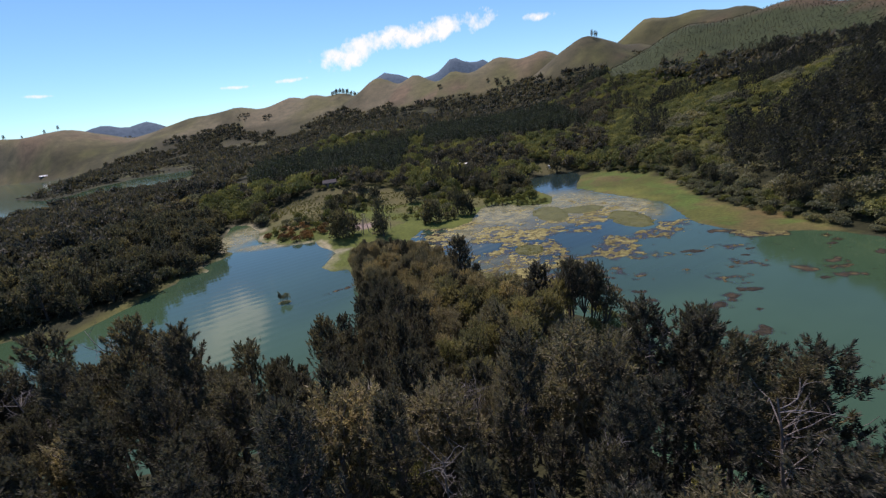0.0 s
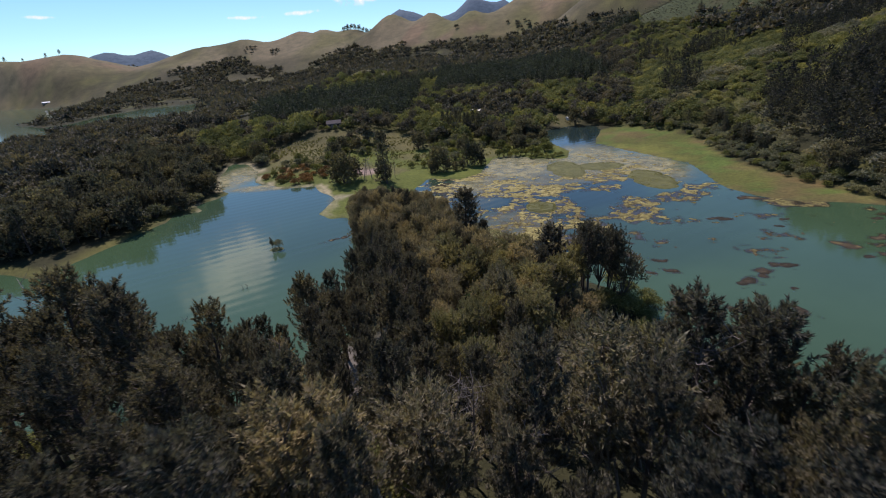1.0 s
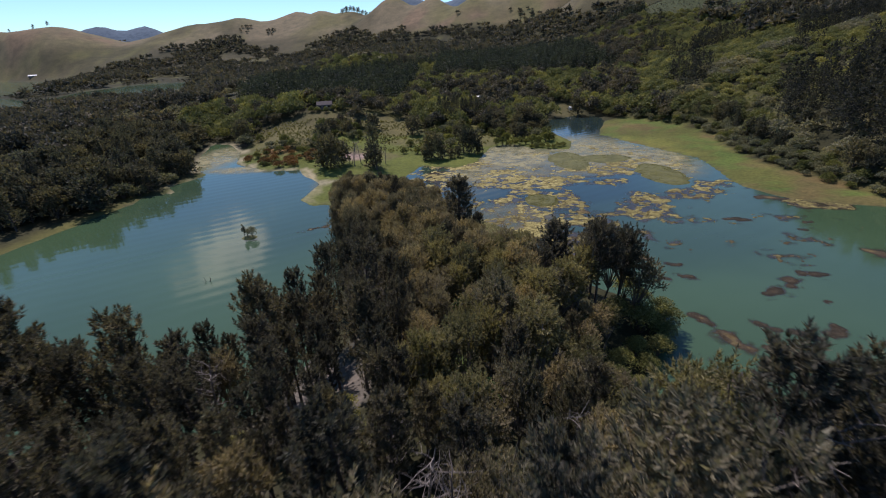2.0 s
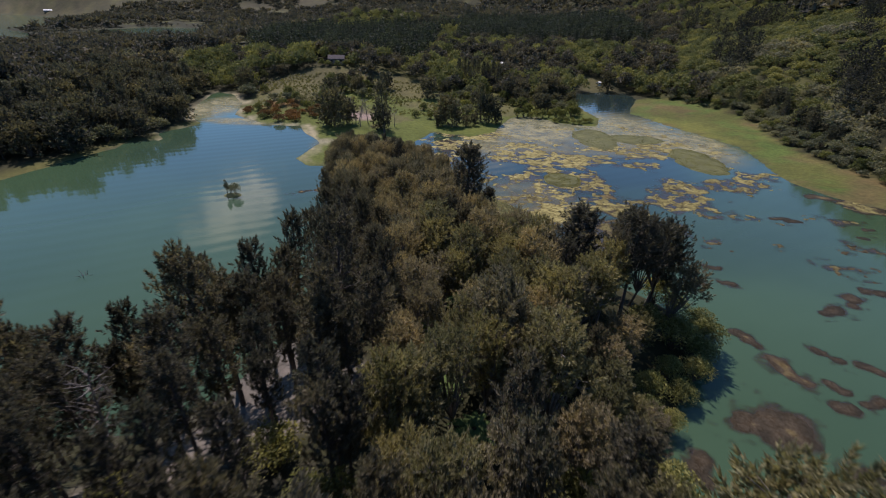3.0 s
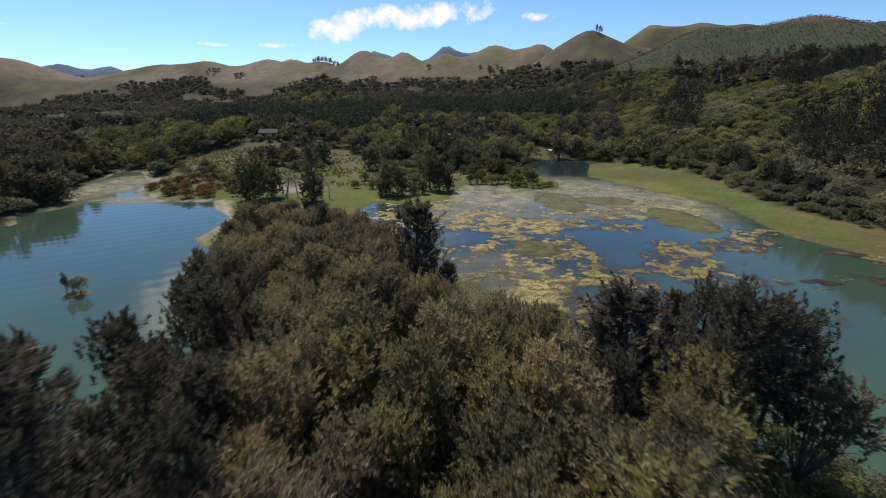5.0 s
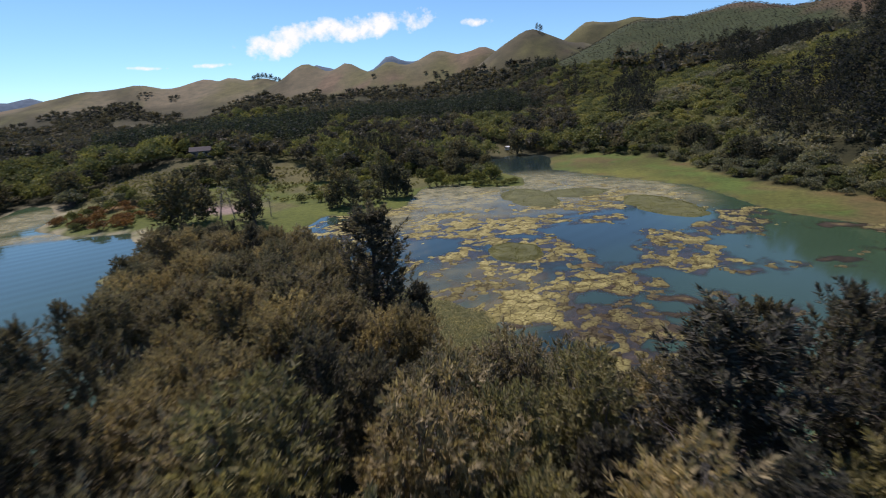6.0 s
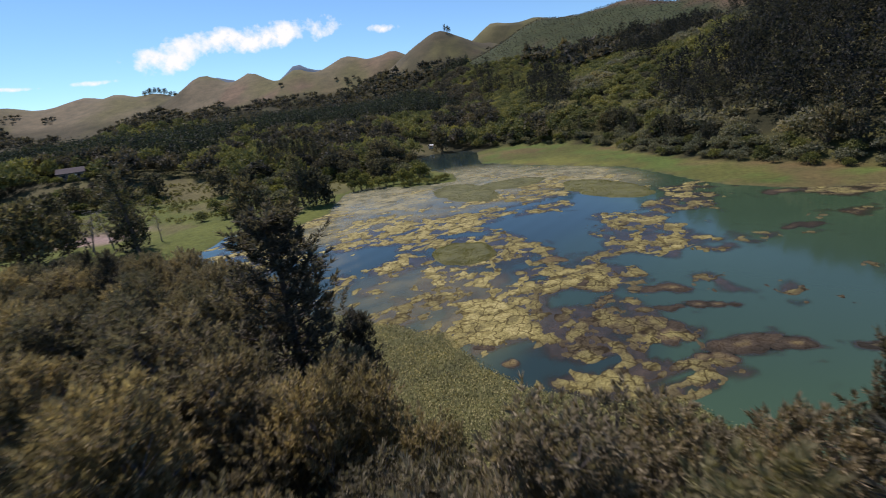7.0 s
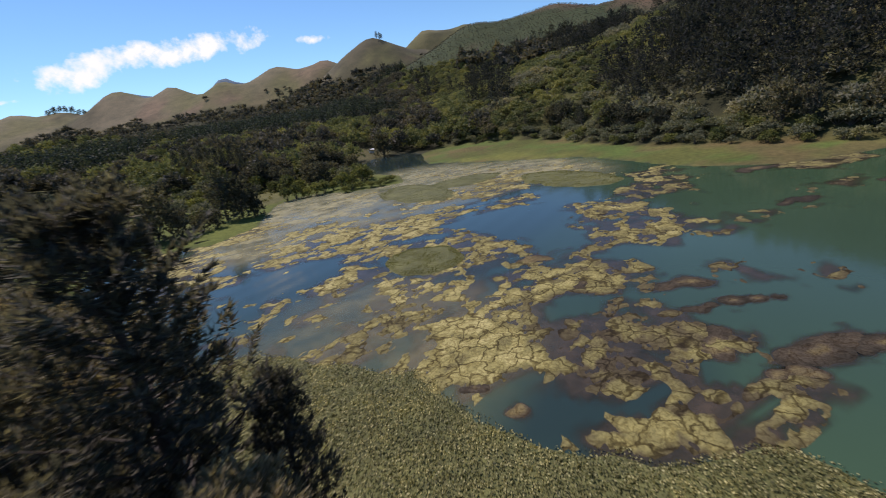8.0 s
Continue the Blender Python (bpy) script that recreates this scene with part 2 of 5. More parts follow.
def mesh_np(name, verts, faces, mat, smooth=False):
    """A mesh from numpy arrays: faces is one array (n, 3 or 4) or a list of such."""
    faces = [f for f in (faces if isinstance(faces, list) else [faces]) if len(f)]
    me = bpy.data.meshes.new(name)
    loops = np.concatenate([np.asarray(f).ravel() for f in faces]).astype(np.int32)
    sizes = np.concatenate([np.full(len(f), np.asarray(f).shape[1]) for f in faces])
    starts = np.concatenate([[0], np.cumsum(sizes)[:-1]]).astype(np.int32)
    me.vertices.add(len(verts))
    me.vertices.foreach_set("co", np.asarray(verts, np.float32).ravel())
    me.loops.add(len(loops))
    me.loops.foreach_set("vertex_index", loops)
    me.polygons.add(len(sizes))
    me.polygons.foreach_set("loop_start", starts)
    if smooth:
        me.polygons.foreach_set("use_smooth", np.ones(len(sizes), bool))
    me.update(calc_edges=True)
    me.materials.append(mat)
    return me


def bm_mesh(name, bm, mat):
    me = bpy.data.meshes.new(name)
    bm.to_mesh(me)
    bm.free()
    me.materials.append(mat)
    return me


def part(name, me, parent, label=""):
    ob = new(name, me)
    ob.parent = parent
    return tagged(ob, label)


def unit(v):
    return v / np.maximum(np.linalg.norm(v, axis=-1, keepdims=True), 1e-9)


def leaves(rng, base, way, length, width, face=None, loose=0.55):
    """One pointed leaf (a triangle) at each base, its flat side turned loosely to face."""
    side = unit(np.cross(way, rng.normal(size=way.shape) * (1.0 if face is None else loose) + (0.0 if face is None else face)))
    n = len(base)
    length, width = np.broadcast_to(length, n)[:, None], np.broadcast_to(width, n)[:, None]
    v = np.stack([base - side * width / 2, base + side * width / 2, base + way * length], 1).reshape(-1, 3)
    return v, np.arange(n * 3).reshape(-1, 3)


def tubes(lines, sides=5):
    """Tapered limbs: each line is (points, radii)."""
    vs, fs, at = [], [], 0
    for pts, rad in lines:
        pts, rad = np.asarray(pts, float), np.asarray(rad, float)
        k = len(pts)
        d = unit(np.gradient(pts, axis=0))
        ref = np.where(np.abs(d[:, 2:3]) > 0.9, np.array([[1.0, 0, 0]]), np.array([[0, 0, 1.0]]))
        u = unit(np.cross(d, ref))
        w = np.cross(d, u)
        a = np.arange(sides) * 2 * np.pi / sides
        ring = pts[:, None] + rad[:, None, None] * (np.cos(a)[None, :, None] * u[:, None] + np.sin(a)[None, :, None] * w[:, None])
        vs.append(ring.reshape(-1, 3))
        i = np.arange(k - 1)[:, None] * sides + np.arange(sides)[None]
        j = np.arange(k - 1)[:, None] * sides + (np.arange(sides)[None] + 1) % sides
        fs.append(np.stack([i, j, j + sides, i + sides], -1).reshape(-1, 4) + at)
        at += k * sides
    return np.concatenate(vs), np.concatenate(fs)


# ---- the lie of the land ----
WEST_WATER = [(-54, 204), (-50, 192), (-45, 176), (-40, 160), (-35, 142), (-31, 118), (-31, 105), (-34, 92), (-42, 83), (-70, 80), (-108, 74), (-125, 30), (-140, -60), (-205, -60),
              (-200, 110), (-188, 163), (-160, 156), (-154, 182), (-150, 201), (-146, 213), (-149, 222), (-137, 228), (-147, 239), (-138, 251), (-136, 260),
              (-150, 273), (-164, 301), (-178, 345), (-163, 341), (-143, 314), (-131, 281), (-117, 272), (-105, 264), (-87, 262), (-79, 249), (-68, 236), (-69, 212), (-62, 203)]
EAST_WATER = [(55, -60), (50, 20), (46, 45), (41, 60), (33, 70), (29, 78), (31, 88), (36, 97), (42, 105), (48, 117), (43, 127), (34, 133), (22, 137), (13, 144), (9, 151), (9, 158), (2, 166), (-3, 178), (-8, 192),
              (-22, 215), (-26, 245), (-20, 262), (-1, 257), (11, 270), (17, 290), (21, 306), (35, 310), (43, 297), (57, 291), (66, 290), (72, 312), (66, 340), (64, 363),
              (71, 392), (92, 407), (112, 402), (112, 380), (101, 352), (93, 329), (105, 300), (114, 282), (124, 260), (121, 236), (119, 212), (124, 200), (133, 190), (150, 183), (160, 178),
              (166, 165), (184, 120), (202, 40), (220, -60)]
FAR_WATER = [(-549, 523), (-570, 640), (-580, 760), (-560, 840), (-520, 890), (-560, 980), (-640, 1110), (-740, 1085), (-745, 930), (-700, 810), (-720, 775), (-886, 885), (-900, 960),
             (-1050, 1300), (-1230, 1440), (-1540, 1560), (-1900, 1640), (-2300, 1500), (-1200, 500), (-700, 350)]
# far hills: x, y, height, half-widths across and along, turn
HILLS = [(-1500, 1830, 170, 210, 200, 0), (-1740, 1770, 172, 260, 200, 0), (-1060, 1980, 162, 260, 240, 0), (-890, 2050, 176, 170, 240, 0), (-690, 2170, 200, 170, 260, 0), (-560, 2080, 180, 120, 220, 0), (-430, 2050, 182, 190, 260, 0),
         (-240, 1900, 215, 130, 200, 0), (-90, 1830, 206, 120, 200, 0), (50, 1680, 182, 130, 180, 0), (215, 1700, 215, 130, 170, 0), (350, 1600, 212, 150, 160, 0),
         (365, 1170, 190, 140, 150, 0), (500, 1180, 150, 120, 140, 0), (630, 1450, 230, 170, 150, 0), (750, 1400, 226, 160, 150, 0), (800, 1290, 222, 170, 170, 0)]
NEAR_HILLS = [(470, 905, 152, 130, 170, -38), (600, 840, 170, 170, 170, -38), (760, 690, 172, 190, 200, -38), (930, 520, 185, 220, 240, -38), (-145, 760, 50, 60, 55, 0), (330, 1000, 95, 100, 150, 0)]
HAZY_HILLS = [(-2600, 3500, 288, 230, 250, 0), (-2330, 3660, 262, 200, 250, 0), (-1900, 3600, 150, 500, 250, 0), (-420, 4050, 418, 330, 300, 0), (140, 4050, 455, 330, 300, 0),
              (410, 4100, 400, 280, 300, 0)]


def bumps(x, y, hills):
    total = 0.0
    for hx, hy, h, wx, wy, turn in hills:
        c, s = math.cos(radians(turn)), math.sin(radians(turn))
        u, v = (c * (x - hx) + s * (y - hy)) / wx, (-s * (x - hx) + c * (y - hy)) / wy
        q = np.sqrt(u * u + v * v)
        total = total + (h * np.exp(-(0.55 * q**1.5))) ** 5
    return total**0.2


def shore(x, y):
    """Distance inland from the nearest water's edge; negative in the water."""
    x, y = np.asarray(x, float), np.asarray(y, float)
    wob = 1.6 * fbm(x, y, 14, 3, 5)
    near = np.maximum(inside(x, y, WEST_WATER), inside(x, y, EAST_WATER))
    far = inside(x, y, FAR_WATER) + 8 * fbm(x, y, 90, 3, 9)
    return -np.maximum(near + wob, far)


EAST_EDGE = ([-300, -60, 40, 120, 165, 190, 215, 265, 325, 365, 400, 500, 700, 900], [235, 226, 208, 190, 174, 163, 154, 150, 160, 140, 128, 150, 230, 300])
EAST_TOP = ([-300, 100, 200, 300, 380, 460, 600, 800], [118, 118, 112, 98, 78, 60, 52, 60])


def east_rise(x, y):
    """How far up the eastern hillside a place lies, 0 at the shore to 1 on the crest."""
    return np.clip((x - np.interp(y, *EAST_EDGE)) / 265, 0, 1)


def on_headland(x, y):
    return sstep(225 - y, 0, 20) * sstep(95 - np.abs(x), 0, 40) * sstep(130 - np.abs(x + 30), 0, 30)


def ground(x, y):
    x, y = np.asarray(x, float), np.asarray(y, float)
    d = shore(x, y)
    head = np.interp(y, [-200, 0, 30, 45, 60, 80, 100, 125, 160, 205], [33, 31, 27, 22, 15.5, 10.5, 7.5, 5, 3.5, 1.5])
    h = head * sstep(d, 0, 26) * on_headland(x, y)
    land = sstep(d, 2, 80)
    h = h + land * np.interp(y, [290, 345, 400, 500, 700, 1100, 2000, 5000], [0, 2, 7, 13, 22, 40, 60, 60]) * (0.12 + 0.88 * sstep(x, -420, -150))
    h = h + sstep(d, 2, 30) * (9 * np.exp(-(((x + 112) / 55) ** 2 + ((y - 400) / 45) ** 2)) + 5.5 * np.exp(-(((x + 108) / 24) ** 2 + ((y - 318) / 32) ** 2)))
    h = h + sstep(d, 3, 70) * 7 * np.exp(-(((x + 250) / 90) ** 2 + ((y - 300) / 150) ** 2))
    e = east_rise(x, y)
    h = h + np.interp(y, *EAST_TOP) * (1.15 * e - 0.15 * e * e) * sstep(d, 0, 25) * (1 + 0.06 * fbm(x, y, 90, 3, 3)) * sstep(1500 - y, 0, 600)
    far = sstep(np.hypot(x, y - 80), 350, 650)
    hills = np.maximum(bumps(x, y, HILLS), bumps(x, y, HAZY_HILLS)) * far
    hills = np.maximum(hills, bumps(x, y, NEAR_HILLS) * sstep(np.hypot(x, y - 80), 420, 620)) * sstep(d, 2, 140)
    gully = 1 - np.abs(fbm(x, y, 260, 4, 33))
    hills = hills * (0.99 + 0.16 * (gully - 0.75))
    h = (h**4 + hills**4) ** 0.25
    rough = (0.5 * fbm(x, y, 9, 3, 21) + 0.02 * h * fbm(x, y, 160, 4, 31)) * sstep(d, 2, 20)
    bank = np.where(d > 0, 0.30 * sstep(d, 0, 2.5) + 0.25 * sstep(d, 3, 14), np.maximum(-4.0, 0.2 * d))
    return bank + np.where(d > 0, h + rough, 0)


def north_flats(x, y, d):
    """The open marsh meadow between the lagoon and the wooded rise."""
    return sstep(x, -150, -130) * sstep(78 - x, 0, 10) * sstep(y, 196, 204) * sstep(350 + 8 * fbm(x, y, 40, 2, 8) - y, 0, 16)


def east_marsh(x, y):
    return sstep(np.interp(y, *EAST_EDGE) - 1 + 3 * fbm(x, y, 20, 2, 4) - x, 0, 3) * sstep(x, 60, 75) * sstep(y, 176, 184) * sstep(385 - y, 0, 10)


def pasture(x, y):
    """Open grass on the far hills, with woods in the hollows."""
    r = np.hypot(x, y - 80)
    open_ = sstep(fbm(x, y, 330, 4, 41) + 0.25, -0.05, 0.15)
    high = np.maximum(bumps(x, y, HILLS), 0)
    return np.clip(sstep(high, 80, 118) * (0.62 + 0.58 * open_) + 0.5 * sstep(r, 1300, 1600) * open_ - 0.2, 0, 1) * sstep(r, 640, 780)


def crop_hill(x, y):
    """The young tree plantation on the nearer eastern ridge."""
    return sstep(bumps(x, y, NEAR_HILLS[:4]), 70, 92) * sstep(np.hypot(x, y - 80), 560, 660)


CLEARINGS = [(18, 322, 8, 16), (-46, 350, 14, 14), (-106, 318, 13, 18), (-35, 322, 12, 7), (92, 424, 12, 22), (-74, 300, 16, 7), (-60, 372, 40, 9), (-98, 372, 14, 12), (-112, 378, 10, 8), (-145, 770, 50, 34), (-330, 470, 60, 26),
             (-250, 395, 22, 22), (-185, 262, 12, 14), (-125, 352, 22, 22), (20, 470, 40, 10)]


def clearing(x, y):
    best = 0.0
    wob = 0.35 * fbm(x, y, 12, 3, 13)
    for cx, cy, wx, wy in CLEARINGS:
        best = np.maximum(best, sstep(1.25 + wob - np.hypot((x - cx) / wx, (y - cy) / wy), 0, 0.35))
    return best


def lay(base, colour, amount):
    return base * (1 - amount[..., None]) + np.array(colour) * amount[..., None]


def cover(x, y, d):
    n = fbm(x, y, 45, 4, 51)
    fine = fbm(x, y, 10, 3, 52)
    c = np.tile(np.array([0.030, 0.032, 0.016]), (len(x), 1))
    c = lay(c, (0.10, 0.105, 0.035), sstep(n + 0.5 * fine, 0.15, 0.5) * 0.7)
    flats = north_flats(x, y, d)
    c = lay(c, (0.088, 0.110, 0.026), flats)
    c = lay(c, (0.094, 0.094, 0.038), flats * sstep(n + fine, 0.0, 0.5) * sstep(d, 12, 25))
    c = lay(c, (0.098, 0.094, 0.043), sstep(1.1 - np.hypot((x + 112) / 30, (y - 325) / 36) + 0.5 * fine, 0, 0.4) * 0.85)
    marsh = east_marsh(x, y)
    c = lay(c, (0.088, 0.098, 0.027), marsh)
    c = lay(c, (0.080, 0.118, 0.028), marsh * sstep(fine + n, 0.1, 0.45))
    c = lay(c, (0.120, 0.088, 0.042), marsh * sstep(fbm(x, y, 22, 4, 57), 0.08, 0.35) * 0.7)
    c = lay(c, (0.125, 0.135, 0.034), marsh * sstep(fbm(x, y, 30, 3, 58), 0.05, 0.3) * 0.9)
    c = lay(c, (0.13, 0.082, 0.042), marsh * sstep(x - np.interp(y, *EAST_EDGE), -6, -1) * 0.5)
    c = lay(c, (0.108, 0.101, 0.046), clearing(x, y) * 0.75)
    c = lay(c, (0.22, 0.12, 0.06), sstep(1 - np.hypot((x + 112) / 14, (y - 298) / 7) + 0.4 * fine, 0, 0.5) * 0.8)
    c = lay(c, (0.30, 0.22, 0.21), sstep(1 - np.hypot((x + 66) / 19, (y - 290) / 11) + 0.4 * fine, 0, 0.5) * 0.8)
    beach = sstep(np.where((x > -135) & (y < 300), 5.5, 3.5) + 6 * fine + 4 * n - d, 0, 2.5) * sstep(x, -185, -175) * sstep(-40 - x, 0, 15) * sstep(y, 195, 225)
    c = lay(c, (0.27, 0.25, 0.165), beach * (0.45 + 0.55 * sstep(fbm(x, y, 7, 3, 55), -0.25, 0.1)))
    c = lay(c, (0.135, 0.125, 0.118), sstep(1 - np.hypot((x + 27) / 15, (y - 84) / 24) + 0.5 * fine, 0, 0.4) * 0.85)
    c = lay(c, (0.085, 0.088, 0.03), sstep(9 + 4 * n - d, 0, 4) * sstep(x, -205, -198) * sstep(-146 - x, 0, 4) * sstep(y, 140, 150) * sstep(250 - y, 0, 20))
    p = pasture(x, y)
    grass = lay(np.tile(np.array([0.150, 0.130, 0.084]), (len(x), 1)), (0.112, 0.108, 0.050), sstep(fbm(x, y, 240, 4, 61), -0.2, 0.35))
    grass = lay(grass, (0.158, 0.118, 0.078), sstep(fbm(x, y, 140, 3, 62), 0.15, 0.5))
    c = c * (1 - p[:, None]) + grass * p[:, None]
    k = crop_hill(x, y)
    c = lay(c, (0.042, 0.056, 0.025), k)
    c = lay(c, (0.100, 0.072, 0.047), k * sstep(fbm(x, y, 130, 4, 63) + 0.002 * (x - 650), -0.1, 0.3))
    # distance haze painted into the cover: the farthest hills turn blue
    blue = sstep(bumps(x, y, HAZY_HILLS) - bumps(x, y, HILLS), 0, 60) * sstep(np.hypot(x, y), 2700, 3000)
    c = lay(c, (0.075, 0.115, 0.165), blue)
    c = lay(c, (0.05, 0.055, 0.035), sstep(-d, -0.3, 0.5))
    return c


def build_ground():
    """One sheet, fine near the lake and coarse towards the horizon."""
    rings = np.concatenate([[0.0], 3 * (1.0305 ** np.arange(247))])
    rings = rings[rings < 4900]
    n = 440
    ang = np.arange(n) * 2 * np.pi / n
    x = (rings[1:, None] * np.sin(ang)[None]).ravel()
    y = (rings[1:, None] * np.cos(ang)[None]).ravel() + 130
    x, y = np.concatenate([[0.0], x]), np.concatenate([[130.0], y])
    d = shore(x, y)
    v = np.stack([x, y, ground(x, y)], 1)
    k = len(rings) - 1
    i = 1 + np.arange(k - 1)[:, None] * n + np.arange(n)[None]
    j = 1 + np.arange(k - 1)[:, None] * n + (np.arange(n)[None] + 1) % n
    quads = np.stack([i, i + n, j + n, j], -1).reshape(-1, 4)
    cap = np.stack([np.zeros(n, int), 1 + np.arange(n), 1 + (np.arange(n) + 1) % n], 1)
    me = mesh_np("ground", v, [quads, cap], M_GROUND, True)
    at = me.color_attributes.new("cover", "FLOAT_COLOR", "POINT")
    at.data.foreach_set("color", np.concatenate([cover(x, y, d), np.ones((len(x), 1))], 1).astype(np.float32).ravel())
    tagged(new("ground", me), "rolling lakeside land, marsh, wood floor, dry pasture and far hills tinted haze-blue", "ground", kind="structure")


CLEAR_WATER = [(35, 225, 75, 68, 0.85), (92, 370, 40, 60, 1.0), (-95, 232, 48, 60, 0.4), (-62, 190, 22, 60, 0.35), (70, 165, 40, 30, 0.35), (30, 157, 14, 9, 0.9)]


def build_water():
    rings = np.concatenate([np.arange(4, 330, 5.0), 330 * 1.16 ** np.arange(19)])
    n = 160
    a = np.arange(n) * 2 * np.pi / n
    x, y = (rings[:, None] * np.cos(a)[None]).ravel(), (rings[:, None] * np.sin(a)[None]).ravel() + 200
    v = np.concatenate([[[0, 200, 0]], np.stack([x, y, 0 * x], 1)])
    k = len(rings)
    i = 1 + np.arange(k - 1)[:, None] * n + np.arange(n)[None]
    j = 1 + np.arange(k - 1)[:, None] * n + (np.arange(n)[None] + 1) % n
    me = mesh_np("water", v, [np.stack([i, i + n, j + n, j], -1).reshape(-1, 4), np.stack([np.zeros(n, int), 1 + np.arange(n), 1 + (np.arange(n) + 1) % n], 1)], M_WATER)
    clear = 0.0
    for cx, cy, wx, wy, amount in CLEAR_WATER:
        clear = np.maximum(clear, amount * sstep(1.3 + 0.3 * fbm(v[:, 0], v[:, 1], 30, 3, 19) - np.hypot((v[:, 0] - cx) / wx, (v[:, 1] - cy) / wy), 0, 0.8))
    me.attributes.new("clear", "FLOAT", "POINT").data.foreach_set("value", clear.astype(np.float32))
    tagged(new("water", me), "calm blue-green lake water with faint ripples", "lake", kind="structure")


build_ground()
build_water()

# ---- trees ----


def limb(rng, start, way, length, r0, r1, bend=0.12, steps=4, lift=0.0):
    pts = [np.array(start, float)]
    way = np.array(way, float)
    for _ in range(steps):
        way = unit(way + rng.normal(size=3) * bend + np.array([0, 0, lift]))
        pts.append(pts[-1] + way * length / steps)
    return np.array(pts), np.linspace(r0, r1, steps + 1)


def brushes(rng, base, way, length, per, needle, width, flare=1.0, loose=0.3):
    """Bottle-brush sprays: needles set round an axis, their flat sides turned outward."""
    n = len(base)
    u = unit(np.cross(way, rng.normal(size=way.shape)))
    w = np.cross(way, u)
    a = rng.uniform(0, 2 * np.pi, (n, per))[..., None]
    s = rng.uniform(0.0, 1.0, (n, per))[..., None]
    length = np.broadcast_to(length, n)[:, None, None]
    out = np.cos(a) * u[:, None] + np.sin(a) * w[:, None]
    at = base[:, None] + way[:, None] * s * length + out * 0.10 * length * (1.1 - s)
    to = unit(way[:, None] * (0.5 + 0.7 * s) + out * flare * (1.15 - 0.75 * s) + 0.15 * rng.normal(size=(n, per, 3)))
    face = out + 0.35 * way[:, None]
    k = n * per
    return leaves(rng, at.reshape(k, 3), to.reshape(k, 3), needle * rng.uniform(0.65, 1.3, k), width * rng.uniform(0.7, 1.3, k), face.reshape(k, 3), loose)


def needle_pine(rng, height, spread, whorls, tufts, per, size, bare=0.35, shape=0.5, blade=0.3, lift=0.16):
    """A pine: bare lower trunk with dead limbs, rising boughs, upright tufts of needles on their outer parts."""
    lean = rng.normal(size=2) * 0.03 * height
    z = np.linspace(0, 1, 7)
    trunk = np.stack([lean[0] * z**2, lean[1] * z**2, z * height * 0.96], 1)
    lines = [(trunk, np.linspace(0.017 * height, 0.003 * height, 7))]
    base, way = [], []
    for w in range(whorls):
        f = bare + (0.985 - bare) * (w + rng.uniform(0.1, 0.9)) / whorls
        at = np.array([np.interp(f, z, trunk[:, k]) for k in range(3)])
        g = (f - bare) / (1 - bare)
        out = spread * min(1.0, 0.55 + 1.8 * g) * (1.02 - g) ** shape * rng.uniform(0.7, 1.12) + 0.35
        a = 2.4 * w + rng.uniform(-0.5, 0.5)
        pts, rad = limb(rng, at, (math.cos(a), math.sin(a), 0.12 + 0.55 * g), out, 0.0055 * height * (1.2 - f), 0.02, 0.10, 4, lift)
        lines.append((pts, rad))
        t = np.linspace(0.42, 1.0, tufts) + rng.uniform(-0.08, 0.0, tufts)
        c = np.stack([np.interp(t, np.linspace(0, 1, 5), pts[:, k]) for k in range(3)], 1)
        base.append(c + rng.normal(size=(tufts, 3)) * out * np.array([0.13, 0.13, 0.05]))
        way.append(unit(rng.normal(size=(tufts, 3)) * 0.33 + np.array([math.cos(a) * 0.4, math.sin(a) * 0.4, 1.15])))
    for k in range(6):
        f = bare * rng.uniform(0.45, 1.0)
        at = np.array([np.interp(f, z, trunk[:, q]) for q in range(3)])
        a = rng.uniform(0, 2 * np.pi)
        lines.append(limb(rng, at, (math.cos(a), math.sin(a), 0.1), spread * rng.uniform(0.3, 0.8), 0.003 * height, 0.015, 0.2, 3))
    base.append(np.repeat(trunk[-1:], 5, 0) - rng.uniform(0, 0.04, (5, 1)) * np.array([[0, 0, height]]))
    way.append(unit(rng.normal(size=(5, 3)) * 0.25 + np.array([0, 0, 1.0])))
    base, way = np.concatenate(base), np.concatenate(way)
    crown = brushes(rng, base, way, size * rng.uniform(0.75, 1.35, len(base)), per, size * 0.42, size * 0.42 * blade)
    return (tubes(lines[:1], 6), tubes(lines[1:], 4)), crown


